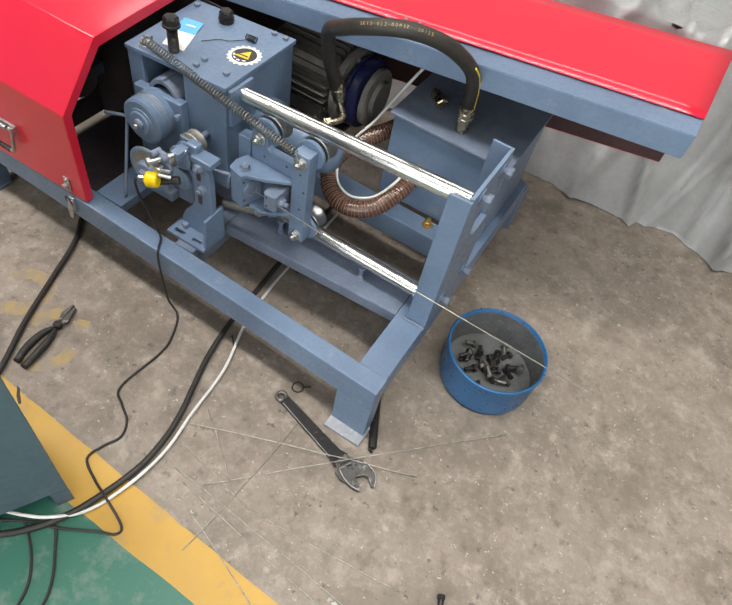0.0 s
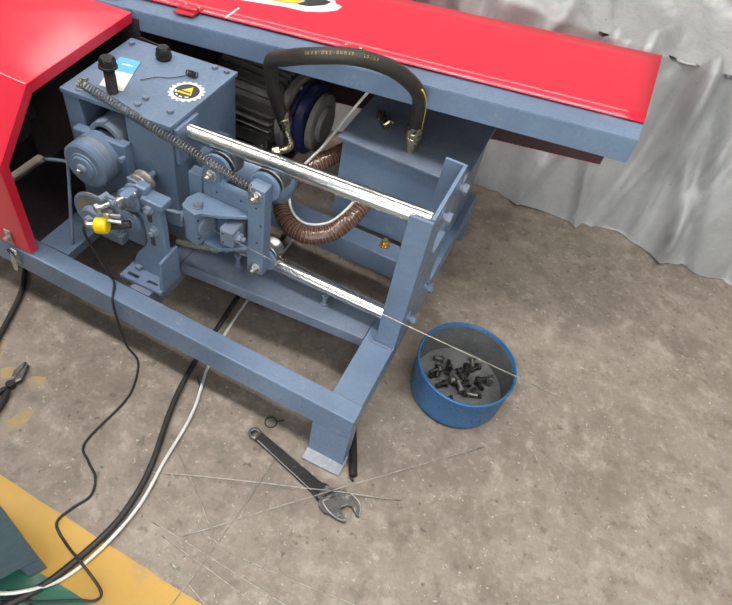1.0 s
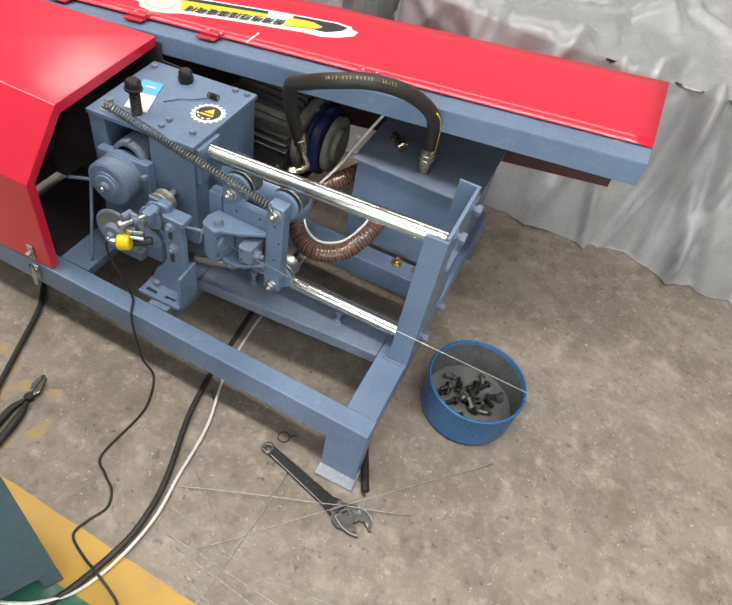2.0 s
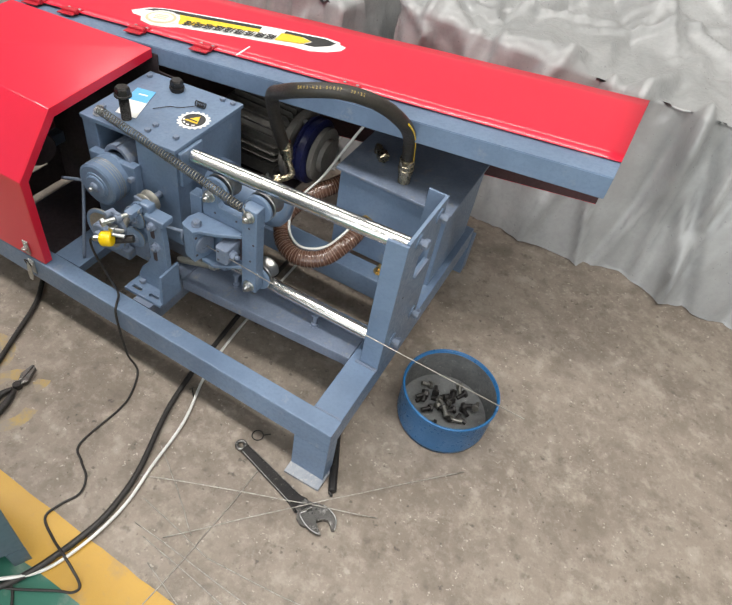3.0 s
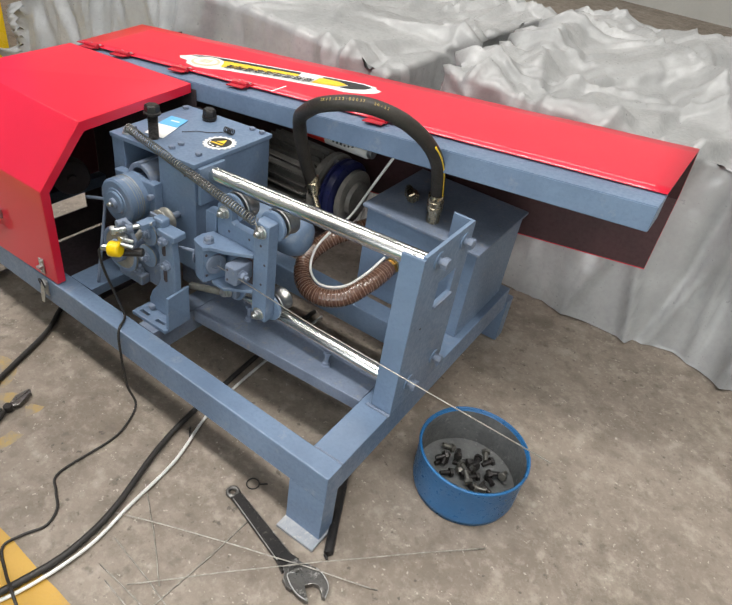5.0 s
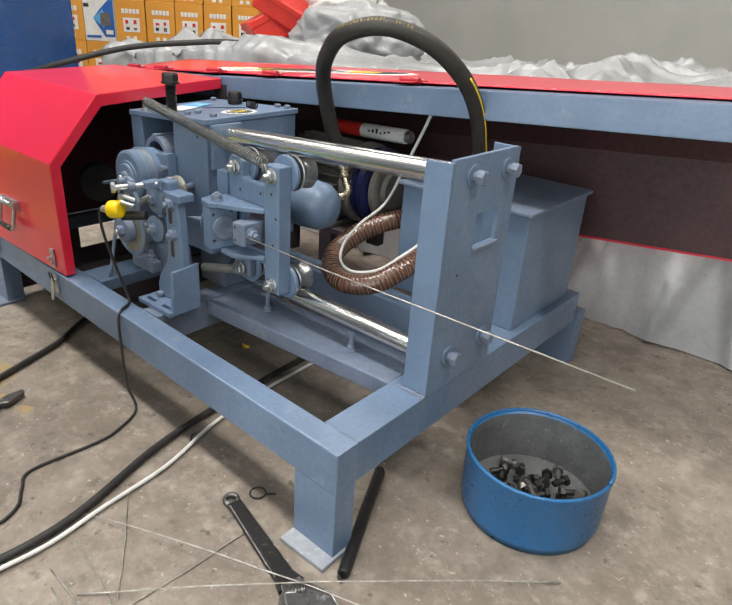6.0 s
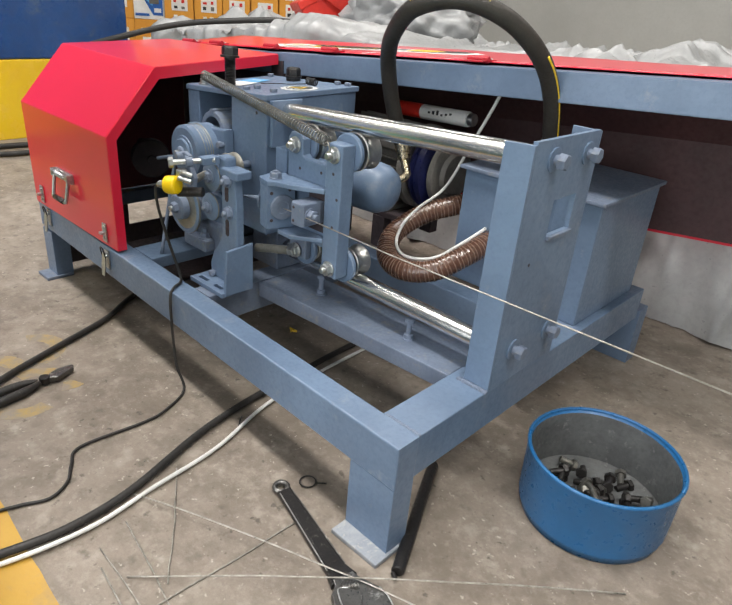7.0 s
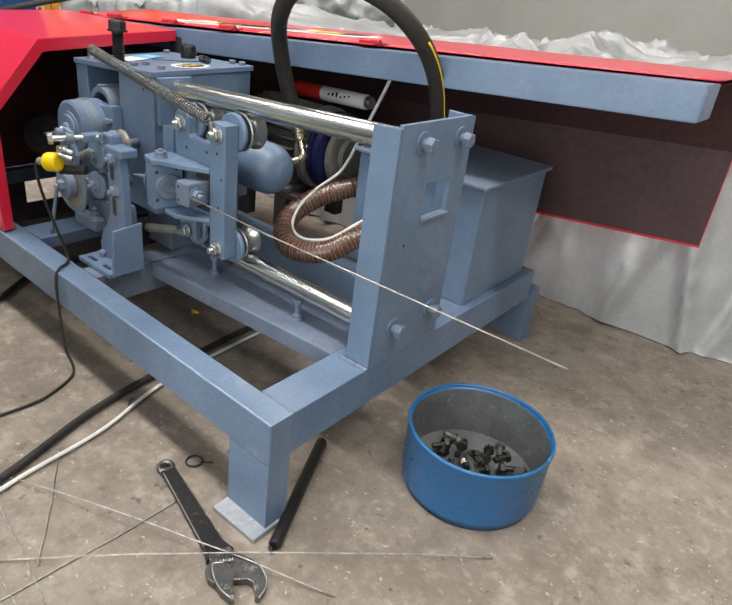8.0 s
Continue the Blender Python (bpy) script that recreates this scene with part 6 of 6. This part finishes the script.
# ---- the far side: covered machines, cartons, crate, enamelled cabinet ----
def covered_block(x0, x1, y0, y1, h, seed):
    """A tarpaulin over a machine: straight-sided creases of several widths, most of them falling down the sides."""
    nx, ny = 190, 170
    rnd = np.random.default_rng(seed)
    hx, hy = (x1 - x0) / 2, (y1 - y0) / 2
    s, t = np.meshgrid(np.linspace(-hx - h, hx + h, nx + 1), np.linspace(-hy - h, hy + h, ny + 1), indexing="ij")
    ox, oy = np.maximum(np.abs(s) - hx, 0), np.maximum(np.abs(t) - hy, 0)
    drop = np.minimum(np.hypot(ox, oy), h)
    lift = np.zeros_like(s)
    for count, wide, high, long in ((30, 0.16, 0.060, 0.60), (200, 0.050, 0.044, 0.45), (420, 0.022, 0.015, 0.22)):
        for k in range(count):
            cs, ct = rnd.uniform(-hx - h, hx + h), rnd.uniform(-hy - h, hy + h)
            side = abs(cs) > hx or abs(ct) > hy
            ang = (math.pi / 2 if abs(ct) > hy else 0.0) + rnd.normal(0, 0.28) if side else math.pi / 2 + rnd.normal(0, 0.55)
            along = (s - cs) * math.cos(ang) + (t - ct) * math.sin(ang)
            off = -(s - cs) * math.sin(ang) + (t - ct) * math.cos(ang)
            w = wide * rnd.uniform(0.5, 1.3) * (1 + 0.5 * np.clip(along / long, -1, 1))
            lean = np.where(off > 0, off / w, -off / (w * rnd.uniform(0.3, 0.9)))
            lift += high * rnd.uniform(-0.7, 1.0) * (1.4 if side else 0.75) * np.maximum(0, 1 - lean) * np.clip(1.25 - np.abs(along) / long, 0, 1)
    x = (x0 + x1) / 2 + np.sign(s) * np.minimum(np.abs(s), hx + 0.10 * ox)
    y = (y0 + y1) / 2 + np.sign(t) * np.minimum(np.abs(t), hy + 0.10 * oy)
    top = drop == 0
    x = x + np.where(ox > 0, np.sign(s) * lift, 0)
    y = y + np.where(oy > 0, np.sign(t) * lift, 0)
    sag = 0.05 * np.sin(s * 2.3 + seed) * np.cos(t * 2.9 + seed * 2)
    z = np.maximum(h - drop + np.where(top, lift + sag, 0.35 * lift + sag * np.clip(1 - drop * 3, 0, 1)), 0.003)
    bm = bmesh.new()
    vs = [[bm.verts.new((x[i, j], y[i, j], z[i, j])) for j in range(ny + 1)] for i in range(nx + 1)]
    for i in range(nx):
        for j in range(ny):
            f = bm.faces.new((vs[i][j], vs[i + 1][j], vs[i + 1][j + 1], vs[i][j + 1]))
            f.smooth = True
    single("covered_machine", bm, TARP, "machine draped with a crumpled silver-grey plastic tarpaulin", "tarpaulin", "covered machines")


covered_block(-2.76, -0.72, 1.22, 2.9, 0.60, 1)
covered_block(-0.55, 1.2, 1.30, 2.8, 0.64, 2)


def cartons():
    eye = Vector((0.454, -0.596, 0))
    left = eye + Vector((-0.893, 0.452, 0)) * 5.6 - Vector((0.50, 0.866, 0)) * 0.115
    along = Vector((0.50, 0.866, 0)).normalized()
    back = Vector((-along.y, along.x, 0))
    pal = thing("pallet", left + along * 0.8, "plain wooden pallet under stacked cartons", "pallet")

    def block(a0, b0, z0, a1, b1, z1):
        c = ((a0, b0), (a1, b0), (a1, b1), (a0, b1))
        return hexahedron([left + along * a + back * b + Vector((0, 0, z0)) for a, b in c], [left + along * a + back * b + Vector((0, 0, z1)) for a, b in c])

    for k in range(5):
        part("board", block(-0.05, k * 0.1, 0.14, 1.75, k * 0.1 + 0.08, 0.165), WOOD, pal)
    for a in (0.0, 0.8, 1.6):
        part("bearer", block(a, 0, 0, a + 0.1, 0.46, 0.1395), WOOD, pal)
    w, h = 0.214, 0.302
    rnd = random.Random(12)
    for row in range(4):
        for col in range(8):
            o = left + along * (col * (w + 0.007) + rnd.uniform(-0.004, 0.004)) + back * rnd.uniform(-0.012, 0.012) + Vector((0, 0, 0.1655 + row * (h + 0.001)))
            white = (row, col) in ((1, 1), (2, 2), (2, 1))

            def at(p, q, z):
                return o + along * p + back * q + Vector((0, 0, z))

            def face(p0, z0, p1, z1, q=0.0):
                p0, p1 = p0 * 0.92, p1 * 0.92
                return hexahedron([at(p, k, z0) for p, k in ((p0, q - 0.002), (p1, q - 0.002), (p1, q), (p0, q))], [at(p, k, z1) for p, k in ((p0, q - 0.002), (p1, q - 0.002), (p1, q), (p0, q))])

            c = thing("carton", o + along * w / 2, "white and blue printed product carton in the stack" if white else "orange printed product carton in the stack", "carton", "stacked cartons")
            body = soft(hexahedron([at(p, q, 0) for p, q in ((0, 0), (w, 0), (w, 0.38), (0, 0.38))], [at(p, q, h) for p, q in ((0, 0), (w, 0), (w, 0.38), (0, 0.38))]), 0.004)
            part("box", body, TAPE_WHITE if white else CARTON, c)
            if white:
                tri = prism(bmesh.new(), [(0.14, 0.03), (0.211, 0.03), (0.211, 0.30), (0.19, 0.30), (0.12, 0.23), (0.065, 0.16)], lambda p, z: at(p, -0.0022, z), lambda p, z: at(p, -0.0002, z), 0)
                part("printed_panel", tri, CARTON_BLUE, c)
                tri = prism(bmesh.new(), [(0.065, 0.16), (0.135, 0.225), (0.16, 0.16), (0.135, 0.095)], lambda p, z: at(p, -0.0044, z), lambda p, z: at(p, -0.0024, z), 0)
                part("printed_panel", tri, CYAN, c)
                part("printed_motor", face(0.125, 0.11, 0.20, 0.20, -0.0048), MOTOR_GREY, c)
                part("printed_bar", face(0.01, 0.022, 0.12, 0.04), CARTON_BLUE, c)
                part("printed_bar", face(0.005, 0.235, 0.045, 0.26), INK, c)
                part("printed_mark", face(0.16, 0.05, 0.215, 0.08, -0.0024), TAPE_WHITE, c)
            else:
                lab = part("label", face(0.055, 0.075, 0.185, 0.175), TAPE_WHITE, c, "white picture label")
                for p, z, m in ((0.070, 0.130, RED_PLASTIC), (0.135, 0.130, RED_PLASTIC), (0.070, 0.085, INK), (0.135, 0.085, MOTOR_GREY)):
                    part("picture", face(p + rnd.uniform(0, 0.007), z + rnd.uniform(0, 0.008), p + rnd.uniform(0.020, 0.034), z + rnd.uniform(0.018, 0.035), -0.0024), m, lab)
                for k in range(5):
                    part("print_mark", face(0.048 + k * 0.029, 0.205, 0.071 + k * 0.029, 0.238), TAPE_WHITE, c)
                for p in (0.07, 0.125):
                    part("print_mark", face(p, 0.02, p + 0.03, 0.045), TAPE_WHITE, c)


cartons()


def red_case(centre, turn, size, label):
    c = thing("plastic_case", centre, label, "case", "red cases")
    m = look(centre, (0.45, -0.6, centre[2] + 0.25)) @ turn
    x, y, z = size

    def bx(x0, y0, z0, x1, y1, z1, w=0.008):
        bm = B(x0, y0, z0, x1, y1, z1, bevel=w)
        bmesh.ops.transform(bm, matrix=m, verts=bm.verts[:])
        return bm

    part("shell", bx(-x, -y, -z, x, y, z, 0.012), RED_PLASTIC, c)
    part("lid", bx(-x - 0.006, y * 0.55, -z - 0.006, x + 0.006, y + 0.012, z + 0.006), RED_PLASTIC, c)
    for k in (-0.45, 0.35):
        part("hand_hole", bx(x * k - 0.035, -y * 0.35, z - 0.002, x * k + 0.035, y * 0.1, z + 0.0025, 0.001), SHADE, c, "dark hand hole")


red_case((-2.37, 2.085, 0.810), pose(0, 0, 0, -24, 4, 27), (0.155, 0.052, 0.12), "bright red plastic case tipped on another case")
red_case((-2.44, 2.06, 0.695), pose(0, 0, 0, -6, 12, -30), (0.13, 0.075, 0.11), "dark red plastic case lying on the tarpaulin")


def lumpy(name, centre, sx, sy, sz, seed, material, label, category):
    bm = bmesh.new()
    bmesh.ops.create_icosphere(bm, subdivisions=5, radius=1)
    for v in bm.verts:
        d = v.co.normalized()
        k = 1 + 0.30 * noise.noise(d * 1.7 + Vector((seed, 0, 0))) + 0.16 * (1 - 2 * abs(noise.noise(d * 3.5 + Vector((0, seed, 0))))) + 0.04 * (1 - 2 * abs(noise.noise(d * 7 + Vector((0, seed, 2)))))
        v.co = Vector((d.x * sx * k, d.y * sy * k, max(d.z * sz * k, -sz * 0.55))) + Vector(centre)
    single(name, bm, material, label, category, "", "", True)


lumpy("plastic_sheet", (-1.86, 2.16, 0.68), 0.34, 0.26, 0.15, 7, TARP, "crumpled pale grey plastic sheet heaped on the covered machine", "plastic sheet")
lumpy("woven_bag", (-2.12, 2.30, 0.80), 0.27, 0.16, 0.13, 3, BAG, "slumped white woven bag with red print", "bag")
cable("long_cable", [(-2.62, 0.72, 0.46), (-2.45, 0.86, 0.53), (-2.28, 1.05, 0.60), (-2.1, 1.22, 0.635), (-1.92, 1.40, 0.65), (-1.76, 1.58, 0.60)], 0.013, RUBBER, "thick black cable bundle lying over the covered machine")


def enamel_cabinet():
    c = thing("enamelled_machine", (-3.4, 0.1, 0), "large machine housing of blue enamel above a yellow base", "machine")
    part("base", B(-3.7, -2.6, 0, -3.0, 1.19, 0.372, bevel=0.004), CAB_YELLOW, c, "glossy yellow base panel")
    part("housing", B(-3.7, -2.6, 0.373, -3.004, 1.19, 1.7, bevel=0.01), CAB_BLUE, c, "deep blue stained housing")


enamel_cabinet()
cable("floor_cable", [(-2.80, -0.6, 0.014), (-2.86, 0.1, 0.014), (-2.82, 0.45, 0.014), (-2.78, 0.9, 0.014), (-2.9, 1.4, 0.014)], 0.013, RUBBER, "thick black cable lying along the yellow base", "cable", "far cables")
cable("floor_cable", [(-2.62, -0.5, 0.014), (-2.70, 0.2, 0.014), (-2.66, 0.5, 0.014), (-2.70, 1.0, 0.014), (-2.8, 1.5, 0.014)], 0.012, RUBBER, "thick black cable lying along the yellow base", "cable", "far cables")
